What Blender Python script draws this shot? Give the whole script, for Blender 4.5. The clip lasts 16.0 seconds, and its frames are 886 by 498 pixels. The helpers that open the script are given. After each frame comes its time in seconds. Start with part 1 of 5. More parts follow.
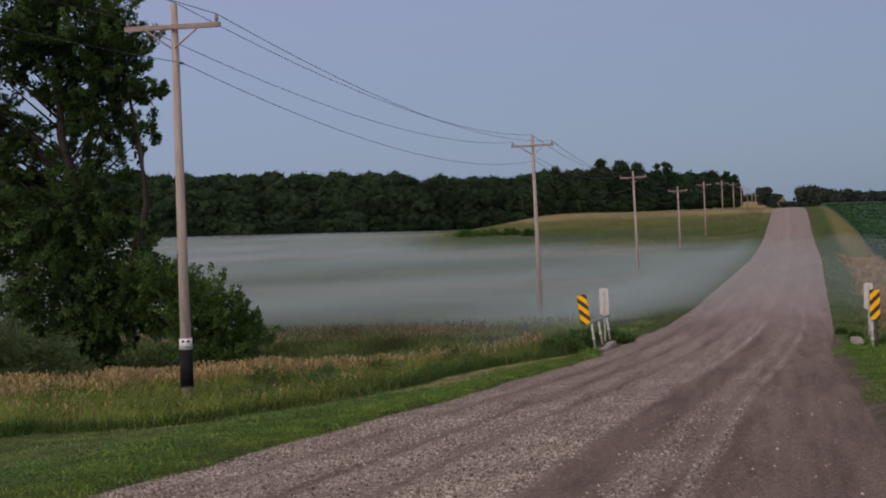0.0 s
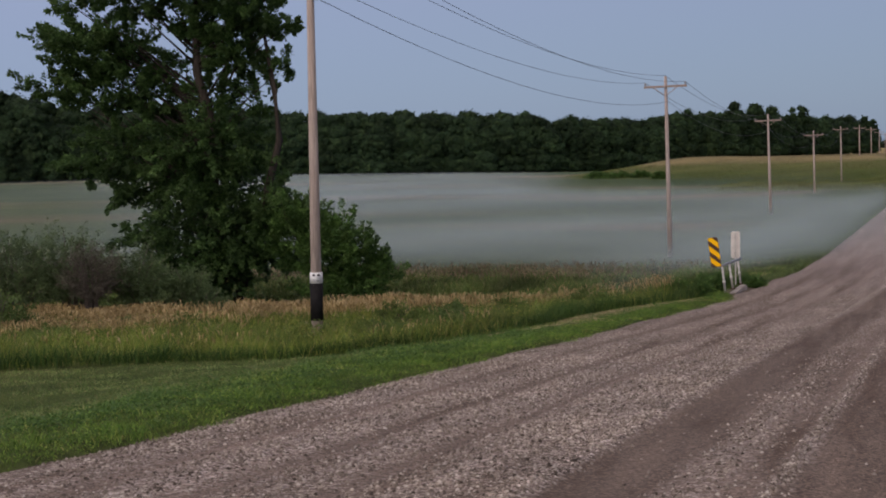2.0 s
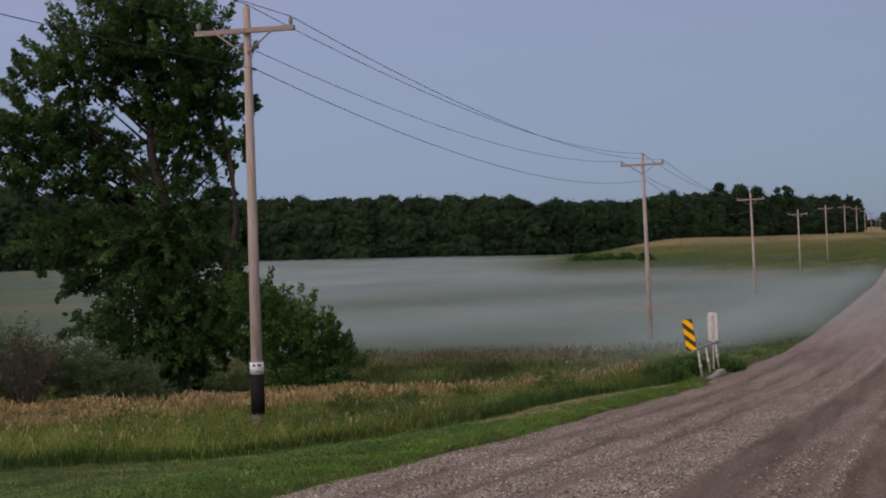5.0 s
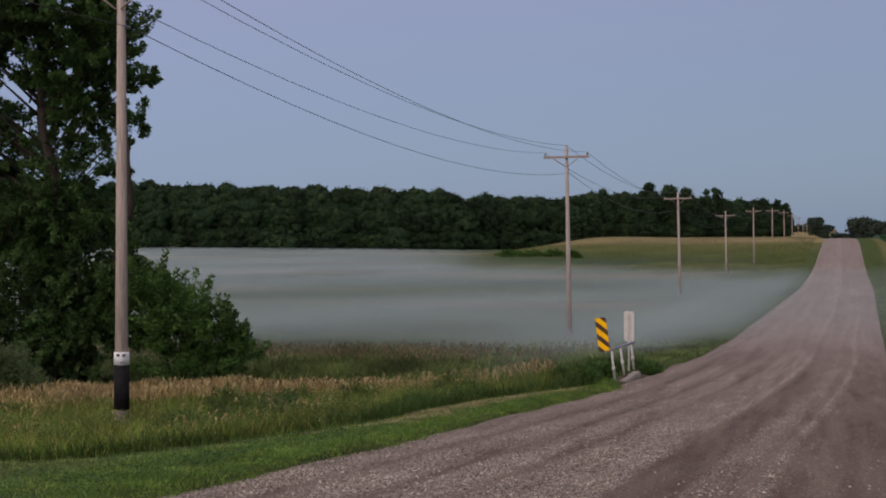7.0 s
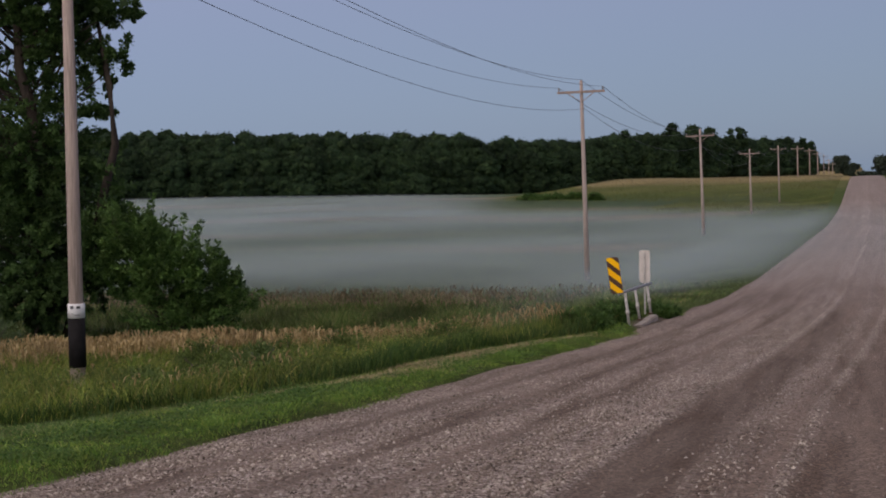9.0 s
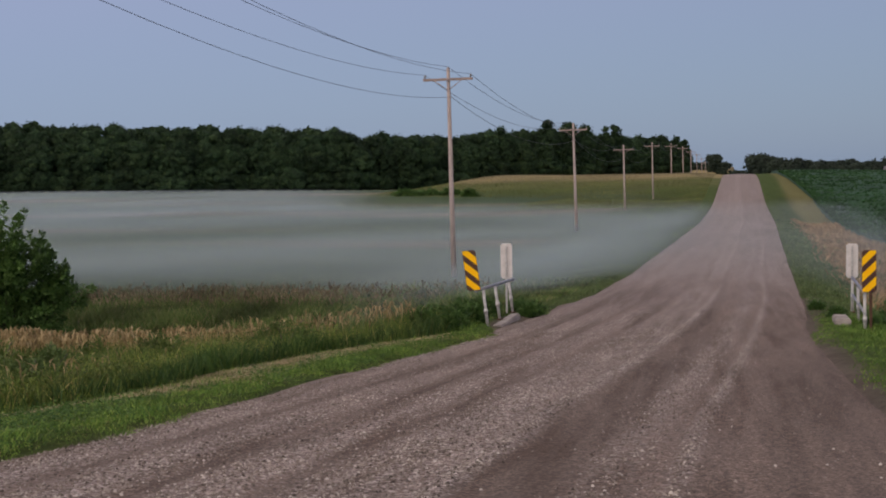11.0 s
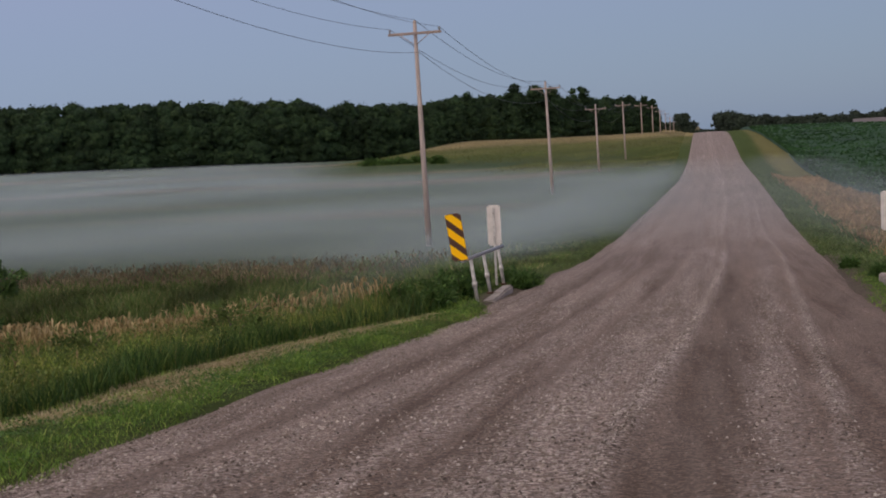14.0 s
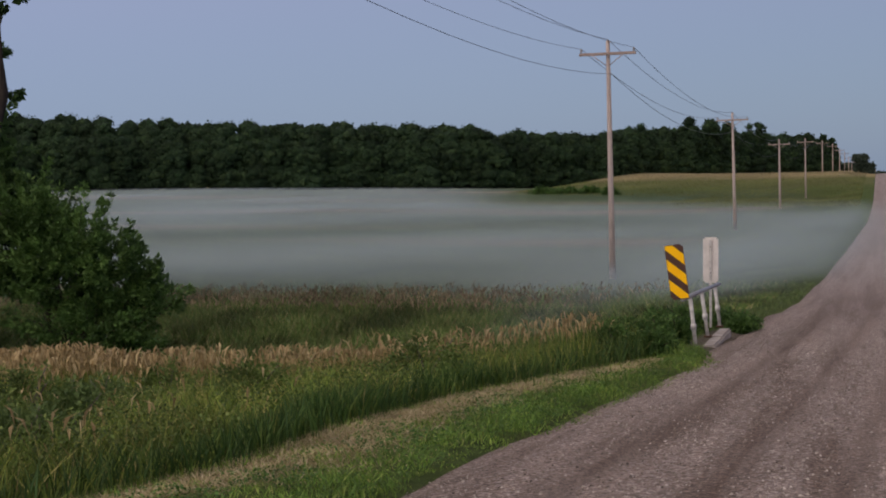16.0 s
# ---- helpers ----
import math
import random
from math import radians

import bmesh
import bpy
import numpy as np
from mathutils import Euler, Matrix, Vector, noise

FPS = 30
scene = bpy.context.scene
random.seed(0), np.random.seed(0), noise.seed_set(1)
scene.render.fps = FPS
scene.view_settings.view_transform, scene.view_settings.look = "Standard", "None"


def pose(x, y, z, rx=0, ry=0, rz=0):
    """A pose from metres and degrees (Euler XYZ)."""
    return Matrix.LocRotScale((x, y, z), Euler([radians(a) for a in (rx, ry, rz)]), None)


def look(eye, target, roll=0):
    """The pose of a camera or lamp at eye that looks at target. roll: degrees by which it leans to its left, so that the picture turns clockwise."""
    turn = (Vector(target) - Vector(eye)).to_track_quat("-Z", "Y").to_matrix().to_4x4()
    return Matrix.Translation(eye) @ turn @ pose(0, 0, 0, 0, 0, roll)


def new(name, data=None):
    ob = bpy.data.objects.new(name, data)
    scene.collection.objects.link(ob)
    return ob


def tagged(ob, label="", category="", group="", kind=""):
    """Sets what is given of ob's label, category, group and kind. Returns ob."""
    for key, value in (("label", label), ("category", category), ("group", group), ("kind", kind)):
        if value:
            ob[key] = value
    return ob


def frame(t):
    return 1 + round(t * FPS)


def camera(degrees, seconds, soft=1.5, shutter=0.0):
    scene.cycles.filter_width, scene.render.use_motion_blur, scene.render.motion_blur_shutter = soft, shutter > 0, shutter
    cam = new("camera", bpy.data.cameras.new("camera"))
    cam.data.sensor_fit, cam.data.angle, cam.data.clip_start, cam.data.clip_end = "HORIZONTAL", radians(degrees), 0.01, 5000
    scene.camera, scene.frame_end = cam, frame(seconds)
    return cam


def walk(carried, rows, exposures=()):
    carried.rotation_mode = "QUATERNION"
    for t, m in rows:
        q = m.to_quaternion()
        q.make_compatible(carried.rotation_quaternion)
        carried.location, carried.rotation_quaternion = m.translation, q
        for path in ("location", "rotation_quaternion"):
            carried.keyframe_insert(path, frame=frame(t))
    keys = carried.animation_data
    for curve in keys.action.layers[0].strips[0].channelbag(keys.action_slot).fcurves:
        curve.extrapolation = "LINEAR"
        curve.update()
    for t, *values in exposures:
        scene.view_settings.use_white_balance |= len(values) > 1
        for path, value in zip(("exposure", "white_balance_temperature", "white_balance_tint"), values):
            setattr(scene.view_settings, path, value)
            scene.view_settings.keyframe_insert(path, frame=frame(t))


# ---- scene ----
# ---- camera and its walk: seconds, eye, yaw, pitch, roll ----
cam = camera(32.16, 16.0, soft=1.9)
PATH = (
    (0, 6.208, -47.109, 4.275, 12.705, -1.240, -2.482),
    (0.5, 6.203, -47.088, 4.252, 13.666, -1.356, -2.155),
    (1, 6.202, -47.098, 4.221, 14.479, -2.133, -2.002),
    (1.5, 6.196, -47.086, 4.214, 15.078, -2.652, -1.683),
    (2, 6.176, -47.100, 4.208, 17.565, -3.278, -1.606),
    (2.5, 6.178, -47.057, 4.214, 19.905, -2.975, -1.730),
    (3, 6.184, -46.832, 4.203, 20.889, -3.124, -1.723),
    (3.5, 6.197, -46.406, 4.189, 19.797, -2.294, -1.811),
    (4, 6.232, -45.798, 4.158, 18.605, -1.345, -1.997),
    (4.5, 6.232, -45.098, 4.110, 17.538, -0.489, -2.242),
    (4.7, 6.238, -44.799, 4.090, 17.356, -0.251, -2.298),
    (6.8, 6.165, -41.440, 3.884, 14.500, -0.292, -0.783),
    (7, 6.150, -41.116, 3.863, 14.473, -0.446, -0.592),
    (7.5, 6.089, -40.324, 3.808, 15.005, -0.953, -0.669),
    (8, 6.051, -39.535, 3.744, 15.826, -1.547, -1.037),
    (8.2, 6.033, -39.209, 3.718, 15.937, -1.764, -1.133),
    (10.3, 5.930, -35.313, 3.384, 13.454, -2.866, -2.417),
    (10.5, 5.914, -34.932, 3.359, 12.884, -2.712, -2.086),
    (11, 5.839, -33.995, 3.302, 10.873, -2.668, -1.255),
    (11.5, 5.736, -33.150, 3.222, 9.317, -3.033, -0.753),
    (12, 5.588, -32.294, 3.148, 7.454, -3.913, -0.764),
    (12.5, 5.398, -31.460, 3.082, 7.348, -4.424, -1.357),
    (13, 5.139, -30.541, 3.033, 7.863, -4.549, -2.317),
    (13.5, 4.910, -29.741, 3.000, 8.886, -4.314, -3.119),
    (14, 4.652, -28.865, 2.959, 9.783, -3.855, -3.318),
    (14.5, 4.340, -28.013, 2.914, 11.112, -3.478, -2.923),
    (15, 3.917, -27.182, 2.889, 12.826, -3.042, -2.038),
    (15.5, 3.506, -26.377, 2.850, 14.648, -2.682, -1.566),
    (16, 3.171, -25.613, 2.790, 15.826, -2.558, -1.059),
)
walk(cam, [(t, pose(x, y, z, 90 + p, 0, w) @ pose(0, 0, 0, 0, 0, r)) for t, x, y, z, w, p, r in PATH],
     exposures=((0.0, -0.07), (0.5, -0.22), (1.0, -0.29), (1.5, 0.0), (2.0, 0.0), (3.0, 0.17), (3.5, 0.2), (4.0, 0.0), (4.5, -0.1), (7.0, -0.06), (8.0, -0.15), (10.5, 0.0), (11.5, 0.05), (12.5, 0.03), (13.5, -0.04), (16.0, -0.04)))

# ---- dusk sky and the last light ----
SUN_UP, SUN_ROUND = 9.0, 200.0
world = bpy.data.worlds.new("dusk_sky")
scene.world = world
world.use_nodes = True
wn, wl = world.node_tree.nodes, world.node_tree.links
sky = wn.new("ShaderNodeTexSky")
sky.sky_type, sky.sun_disc = "NISHITA", False
sky.sun_elevation, sky.sun_rotation = radians(SUN_UP), radians(SUN_ROUND)
sky.air_density, sky.dust_density, sky.ozone_density = 1.0, 0.6, 3.0
wn["Background"].inputs["Strength"].default_value = 0.12
# a thin veil of high cloud, bluish low down and faintly pink above, paler towards the sunset side
tcw = wn.new("ShaderNodeTexCoord")
sepw = wn.new("ShaderNodeSeparateXYZ")
wl.new(tcw.outputs["Generated"], sepw.inputs[0])
veil = wn.new("ShaderNodeValToRGB")
for el, (p, c) in zip((veil.color_ramp.elements[0], veil.color_ramp.elements[1], veil.color_ramp.elements.new(0.25)), ((0.0, (1.92, 2.66, 4.22)), (0.10, (1.88, 2.60, 4.50)), (0.25, (3.25, 2.98, 4.65)))):
    el.position, el.color = p, (*c, 1)
wl.new(sepw.outputs[2], veil.inputs[0])
vmix = wn.new("ShaderNodeMix")
vmix.data_type = "RGBA"
vmix.inputs[0].default_value = 0.8
wl.new(sky.outputs[0], vmix.inputs[6])
glow = wn.new("ShaderNodeMapRange")
glow.inputs[1].default_value, glow.inputs[2].default_value = -0.6, 0.15
glow.inputs[3].default_value, glow.inputs[4].default_value = 1.10, 0.83
wl.new(sepw.outputs[0], glow.inputs[0])
gmix = wn.new("ShaderNodeMix")
gmix.data_type, gmix.blend_type = "RGBA", "MULTIPLY"
gmix.inputs[0].default_value = 1.0
wl.new(veil.outputs[0], gmix.inputs[6])
wl.new(glow.outputs[0], gmix.inputs[7])
wl.new(gmix.outputs[2], vmix.inputs[7])
wl.new(vmix.outputs[2], wn["Background"].inputs["Color"])
sun = new("sun", bpy.data.lights.new("sun", "SUN"))
sun.data.energy, sun.data.angle, sun.data.color = 2.5, radians(100), (1.0, 0.86, 0.75)
scene.cycles.transparent_max_bounces = 24
sun.matrix_world = look((0, 0, 50), (-math.sin(radians(SUN_ROUND)) * 50, -math.cos(radians(SUN_ROUND)) * 50, 0))

rng = np.random.default_rng(7)


# ---- materials ----
def mat(name, rough=0.8, metal=0.0, spec=0.3):
    m = bpy.data.materials.new(name)
    m.use_nodes = True
    b = m.node_tree.nodes["Principled BSDF"]
    b.inputs["Roughness"].default_value = rough
    b.inputs["Metallic"].default_value = metal
    b.inputs["Specular IOR Level"].default_value = spec
    return m, m.node_tree.nodes, m.node_tree.links, b


def noise_node(n, l, scale, detail=5.0, stretch=(1, 1, 1), coord="Object", rough=0.6):
    tc = n.new("ShaderNodeTexCoord")
    mp = n.new("ShaderNodeMapping")
    mp.inputs["Scale"].default_value = stretch
    tx = n.new("ShaderNodeTexNoise")
    tx.inputs["Scale"].default_value, tx.inputs["Detail"].default_value = scale, detail
    tx.inputs["Roughness"].default_value = rough
    l.new(tc.outputs[coord], mp.inputs["Vector"])
    l.new(mp.outputs[0], tx.inputs["Vector"])
    return tx.outputs["Fac"]


def ramp(n, l, fac, stops):
    r = n.new("ShaderNodeValToRGB")
    e = r.color_ramp.elements
    while len(e) < len(stops):
        e.new(0.5)
    for el, (p, c) in zip(e, stops):
        el.position, el.color = p, (*c, 1)
    l.new(fac, r.inputs["Fac"])
    return r.outputs["Color"]


def mix(n, l, a, b, fac, mode="MIX"):
    x = n.new("ShaderNodeMix")
    x.data_type, x.blend_type = "RGBA", mode
    for s, v in ((0, fac), (6, a), (7, b)):
        if isinstance(v, (int, float)):
            x.inputs[s].default_value = v
        elif isinstance(v, tuple):
            x.inputs[s].default_value = (*v, 1)
        else:
            l.new(v, x.inputs[s])
    return x.outputs[2]


def maths(n, l, op, a, b=0.5, clamp=False):
    x = n.new("ShaderNodeMath")
    x.operation, x.use_clamp = op, clamp
    for s, v in ((0, a), (1, b)):
        if isinstance(v, (int, float)):
            x.inputs[s].default_value = v
        else:
            l.new(v, x.inputs[s])
    return x.outputs[0]


def bump(n, l, b, height, strength, distance=0.02):
    x = n.new("ShaderNodeBump")
    x.inputs["Strength"].default_value, x.inputs["Distance"].default_value = strength, distance
    l.new(height, x.inputs["Height"])
    l.new(x.outputs[0], b.inputs["Normal"])


def foliage(name, stops, rough=0.6, spec=0.25, thin=0.25, patch=0.6, swing=1.0, sprays=False, grain=0.0, deep=0.62):
    """Leaves and blades: colour varies from piece to piece and in broad patches; a little light comes through."""
    m, n, l, b = mat(name, rough, 0, spec)
    g = n.new("ShaderNodeNewGeometry")
    each = g.outputs["Random Per Island"]
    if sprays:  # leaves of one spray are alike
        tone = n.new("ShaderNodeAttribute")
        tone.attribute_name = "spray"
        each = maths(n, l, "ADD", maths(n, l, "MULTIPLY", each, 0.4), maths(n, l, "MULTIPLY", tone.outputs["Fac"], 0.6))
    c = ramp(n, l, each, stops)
    p = noise_node(n, l, patch, 3)
    p = ramp(n, l, p, ((0.5 - 0.2 / swing, (deep, deep, deep)), (0.5 + 0.2 / swing, (1.25, 1.25, 1.2))))
    c = mix(n, l, c, p, 1.0, "MULTIPLY")
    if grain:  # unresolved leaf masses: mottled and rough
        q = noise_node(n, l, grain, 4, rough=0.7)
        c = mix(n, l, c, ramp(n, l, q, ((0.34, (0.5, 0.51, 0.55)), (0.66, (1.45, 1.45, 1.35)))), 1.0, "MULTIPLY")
        bump(n, l, b, q, 1.0, 1.2)
    l.new(c, b.inputs["Base Color"])
    t = n.new("ShaderNodeBsdfTranslucent")
    l.new(c, t.inputs["Color"])
    s = n.new("ShaderNodeMixShader")
    s.inputs[0].default_value = thin
    l.new(b.outputs[0], s.inputs[1])
    l.new(t.outputs[0], s.inputs[2])
    l.new(s.outputs[0], n["Material Output"].inputs["Surface"])
    return m


def plain(name, colour, rough=0.6, metal=0.0, vary=0.25, scale=8.0, stretch=(1, 1, 1), relief=0.0):
    m, n, l, b = mat(name, rough, metal)
    f = noise_node(n, l, scale, 6, stretch)
    lo = tuple(v * (1 - vary) for v in colour)
    hi = tuple(min(1, v * (1 + vary)) for v in colour)
    l.new(ramp(n, l, f, ((0.3, lo), (0.7, hi))), b.inputs["Base Color"])
    if relief:
        bump(n, l, b, f, relief, 0.01)
    return m


def road_material():
    m, n, l, b = mat("gravel", 0.9, 0, 0.2)
    geo = n.new("ShaderNodeNewGeometry")
    sep = n.new("ShaderNodeSeparateXYZ")
    l.new(geo.outputs["Position"], sep.inputs[0])
    att = n.new("ShaderNodeAttribute")
    att.attribute_name = "loose"
    fine = noise_node(n, l, 28, 8, rough=0.8)
    stone = n.new("ShaderNodeTexVoronoi")
    stone.inputs["Scale"].default_value = 38
    tc = n.new("ShaderNodeTexCoord")
    l.new(tc.outputs["Object"], stone.inputs["Vector"])
    broad = noise_node(n, l, 0.5, 4, (1, 0.15, 1))
    packed = ramp(n, l, fine, ((0.3, (0.114, 0.086, 0.07)), (0.7, (0.205, 0.157, 0.131))))
    sc = n.new("ShaderNodeSeparateColor")
    l.new(stone.outputs["Color"], sc.inputs[0])
    loose = ramp(n, l, sc.outputs[0], ((0.0, (0.055, 0.043, 0.038)), (0.3, (0.15, 0.12, 0.106)), (0.6, (0.31, 0.255, 0.23)), (0.85, (0.52, 0.445, 0.41)), (1.0, (0.88, 0.79, 0.74))))
    grit = n.new("ShaderNodeTexVoronoi")
    grit.inputs["Scale"].default_value = 55
    l.new(tc.outputs["Object"], grit.inputs["Vector"])
    gc = n.new("ShaderNodeSeparateColor")
    l.new(grit.outputs["Color"], gc.inputs[0])
    packed = mix(n, l, packed, ramp(n, l, gc.outputs[0], ((0.0, (0.45, 0.44, 0.42)), (0.6, (1.0, 0.98, 0.95)), (1.0, (2.1, 2.05, 2.0)))), 1.0, "MULTIPLY")
    dampness = n.new("ShaderNodeAttribute")
    dampness.attribute_name = "damp"
    packed = mix(n, l, packed, (0.105, 0.079, 0.062), maths(n, l, "MULTIPLY", dampness.outputs["Fac"], 0.46))
    c = mix(n, l, packed, loose, att.outputs["Fac"])
    c = mix(n, l, c, ramp(n, l, broad, ((0.3, (0.82, 0.8, 0.78)), (0.7, (1.12, 1.12, 1.14)))), 1.0, "MULTIPLY")
    c = mix(n, l, c, (1.35, 1.33, 1.31), maths(n, l, "MULTIPLY", maths(n, l, "SUBTRACT", att.outputs["Fac"], 0.72, True), 3.0, True), "MULTIPLY")
    rut = noise_node(n, l, 2.6, 5, (1, 0.03, 1))
    # rut contrast halves with distance along the road
    worn = n.new("ShaderNodeMapRange")
    worn.inputs[1].default_value, worn.inputs[2].default_value = 2.0, 45.0
    worn.inputs[3].default_value, worn.inputs[4].default_value = 1.0, 0.5
    l.new(sep.outputs[1], worn.inputs[0])
    c = mix(n, l, c, ramp(n, l, rut, ((0.36, (0.68, 0.63, 0.58)), (0.5, (1.0, 1.0, 1.0)), (0.66, (1.22, 1.21, 1.20)))), worn.outputs[0], "MULTIPLY")
    # haze put into the colour: gravel mixed paler and pinker with distance
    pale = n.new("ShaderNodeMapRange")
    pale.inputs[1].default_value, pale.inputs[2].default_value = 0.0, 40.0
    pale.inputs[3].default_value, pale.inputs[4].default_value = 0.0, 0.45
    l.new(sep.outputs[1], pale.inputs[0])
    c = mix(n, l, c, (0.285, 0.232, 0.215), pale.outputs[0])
    l.new(c, b.inputs["Base Color"])
    return m


def ground_material():
    m, n, l, b = mat("ground_cover", 0.95, 0, 0.1)
    att = n.new("ShaderNodeAttribute")
    att.attribute_name = "cover"
    sep = n.new("ShaderNodeSeparateColor")
    l.new(att.outputs["Color"], sep.inputs[0])
    f1 = noise_node(n, l, 0.35, 8, (1, 1.6, 1), rough=0.7)
    f2 = noise_node(n, l, 6.0, 6, rough=0.75)
    green = ramp(n, l, f1, ((0.3, (0.045, 0.075, 0.02)), (0.7, (0.10, 0.13, 0.035))))
    gold = ramp(n, l, f1, ((0.3, (0.24, 0.19, 0.085)), (0.7, (0.36, 0.29, 0.14))))
    soil = ramp(n, l, f1, ((0.3, (0.11, 0.085, 0.07)), (0.7, (0.19, 0.15, 0.125))))
    c = mix(n, l, green, gold, sep.outputs[0])
    c = mix(n, l, c, soil, sep.outputs[1])
    f3 = noise_node(n, l, 0.024, 2, (0.4, 1, 1), rough=0.5)
    meadow = ramp(n, l, f3, ((0.36, (0.07, 0.105, 0.055)), (0.5, (0.10, 0.13, 0.066)), (0.58, (0.15, 0.14, 0.08)), (0.66, (0.23, 0.18, 0.115))))
    c = mix(n, l, c, meadow, sep.outputs[2])
    c = mix(n, l, c, ramp(n, l, f2, ((0.3, (0.6, 0.6, 0.6)), (0.7, (1.3, 1.3, 1.3)))), 1.0, "MULTIPLY")
    l.new(c, b.inputs["Base Color"])
    bump(n, l, b, f2, 0.8, 0.12)
    return m


def mist_material(name, thick, seed):
    """One thin drift of ground mist: white droplets, torn by slow swirls, thinning out towards the bridge and the road."""
    m, n, l, b = mat(name, 1.0, 0, 0.0)
    geo = n.new("ShaderNodeNewGeometry")
    sep = n.new("ShaderNodeSeparateXYZ")
    l.new(geo.outputs["Position"], sep.inputs[0])
    tc = n.new("ShaderNodeTexCoord")
    mp = n.new("ShaderNodeMapping")
    mp.inputs["Location"].default_value = (seed * 0.9, seed * 1.7, 0)
    mp.inputs["Scale"].default_value = (1.1, 0.45, 1)
    tx = n.new("ShaderNodeTexNoise")
    tx.inputs["Scale"].default_value, tx.inputs["Detail"].default_value = 0.030, 2.0
    l.new(tc.outputs["Object"], mp.inputs["Vector"])
    l.new(mp.outputs[0], tx.inputs["Vector"])
    swirl = n.new("ShaderNodeMapRange")
    swirl.inputs[1].default_value, swirl.inputs[2].default_value = 0.10, 0.72
    l.new(tx.outputs["Fac"], swirl.inputs[0])
    front = n.new("ShaderNodeMapRange")
    front.interpolation_type = "SMOOTHSTEP"
    front.inputs[1].default_value, front.inputs[2].default_value = 4.0, 9.0
    l.new(sep.outputs[1], front.inputs[0])
    edge = n.new("ShaderNodeAttribute")
    edge.attribute_name = "drift"
    d = maths(n, l, "MULTIPLY", swirl.outputs[0], front.outputs[0])
    d = maths(n, l, "MULTIPLY", d, edge.outputs["Fac"])
    d = maths(n, l, "MULTIPLY", d, thick, True)
    df = n.new("ShaderNodeBsdfDiffuse")
    df.inputs["Color"].default_value = (0.615, 0.735, 0.80, 1)
    tp = n.new("ShaderNodeBsdfTransparent")
    s = n.new("ShaderNodeMixShader")
    l.new(d, s.inputs[0])
    l.new(tp.outputs[0], s.inputs[1])
    l.new(df.outputs[0], s.inputs[2])
    l.new(s.outputs[0], n["Material Output"].inputs["Surface"])
    return m


GRAVEL = road_material()
GROUND = ground_material()
STONE = foliage("gravel_stone", ((0.0, (0.06, 0.047, 0.04)), (0.4, (0.20, 0.165, 0.145)), (0.8, (0.34, 0.29, 0.262)), (1.0, (0.52, 0.465, 0.43))), 0.9, 0.2, 0.0)
WOOD_POLE = plain("weathered_pole_wood", (0.44, 0.355, 0.32), 0.85, 0, 0.3, 5.0, (6, 6, 0.35), 0.4)
WOOD_ARM = plain("grey_crossarm_wood", (0.33, 0.255, 0.225), 0.85, 0, 0.3, 5.0, (0.5, 6, 6), 0.4)
STEEL = plain("galvanised_steel", (0.36, 0.36, 0.38), 0.5, 0.6, 0.25, 12.0)
PIPE = plain("chipped_white_pipe", (0.50, 0.48, 0.46), 0.6, 0.1, 0.3, 10.0, relief=0.2)
RUST = plain("rusted_iron", (0.10, 0.055, 0.035), 0.85, 0.2, 0.4, 14.0)
CONCRETE = plain("old_concrete", (0.34, 0.30, 0.27), 0.9, 0, 0.3, 5.0, relief=0.5)
SIGN_BACK = plain("bare_sign_back", (0.62, 0.58, 0.55), 0.6, 0.15, 0.18, 4.0)
SIGN_BROWN = plain("sign_dark_stripe", (0.07, 0.03, 0.02), 0.6, 0, 0.2, 10.0)
WIRE = plain("dull_conductor", (0.10, 0.10, 0.105), 0.6, 0.5, 0.1)
PORCELAIN = plain("grey_porcelain", (0.27, 0.26, 0.26), 0.35, 0, 0.15)
TAR = plain("black_pole_wrap", (0.018, 0.017, 0.018), 0.7, 0, 0.3, 6.0, relief=0.2)
TAR.node_tree.nodes["Principled BSDF"].inputs["Specular IOR Level"].default_value = 0.05
LABEL_WHITE = plain("white_tag", (0.72, 0.72, 0.74), 0.6, 0, 0.1)
INK = plain("dark_tag_ink", (0.06, 0.06, 0.07), 0.7, 0, 0.1)
BARK = plain("grey_brown_bark", (0.05, 0.04, 0.033), 0.95, 0, 0.4, 7.0, (3, 3, 0.6), 0.7)
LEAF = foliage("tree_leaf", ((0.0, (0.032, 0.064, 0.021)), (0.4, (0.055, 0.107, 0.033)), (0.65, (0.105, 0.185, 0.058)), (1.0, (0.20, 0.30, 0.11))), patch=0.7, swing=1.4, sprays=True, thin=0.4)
BUSH_LEAF = foliage("sapling_leaf", ((0.0, (0.034, 0.072, 0.02)), (0.4, (0.07, 0.14, 0.036)), (0.7, (0.125, 0.22, 0.058)), (1.0, (0.19, 0.30, 0.09))), patch=1.2, swing=1.4, sprays=True, thin=0.4)
SHRUB_LEAF = foliage("willow_leaf", ((0.0, (0.09, 0.14, 0.062)), (0.6, (0.125, 0.18, 0.08)), (1.0, (0.175, 0.23, 0.105))), swing=1.2, sprays=True)
TWIGGY = foliage("dry_twig_leaf", ((0.0, (0.09, 0.08, 0.062)), (1.0, (0.16, 0.145, 0.115))), sprays=True)
DEAD_TWIG = plain("grey_twig", (0.13, 0.105, 0.095), 0.9, 0, 0.3)
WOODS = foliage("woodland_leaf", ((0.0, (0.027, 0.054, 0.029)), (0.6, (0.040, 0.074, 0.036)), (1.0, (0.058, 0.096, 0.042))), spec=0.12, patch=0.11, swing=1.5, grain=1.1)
FAR_WOODS = foliage("distant_leaf", ((0.0, (0.026, 0.042, 0.032)), (1.0, (0.052, 0.072, 0.05))), patch=0.1, grain=0.6)
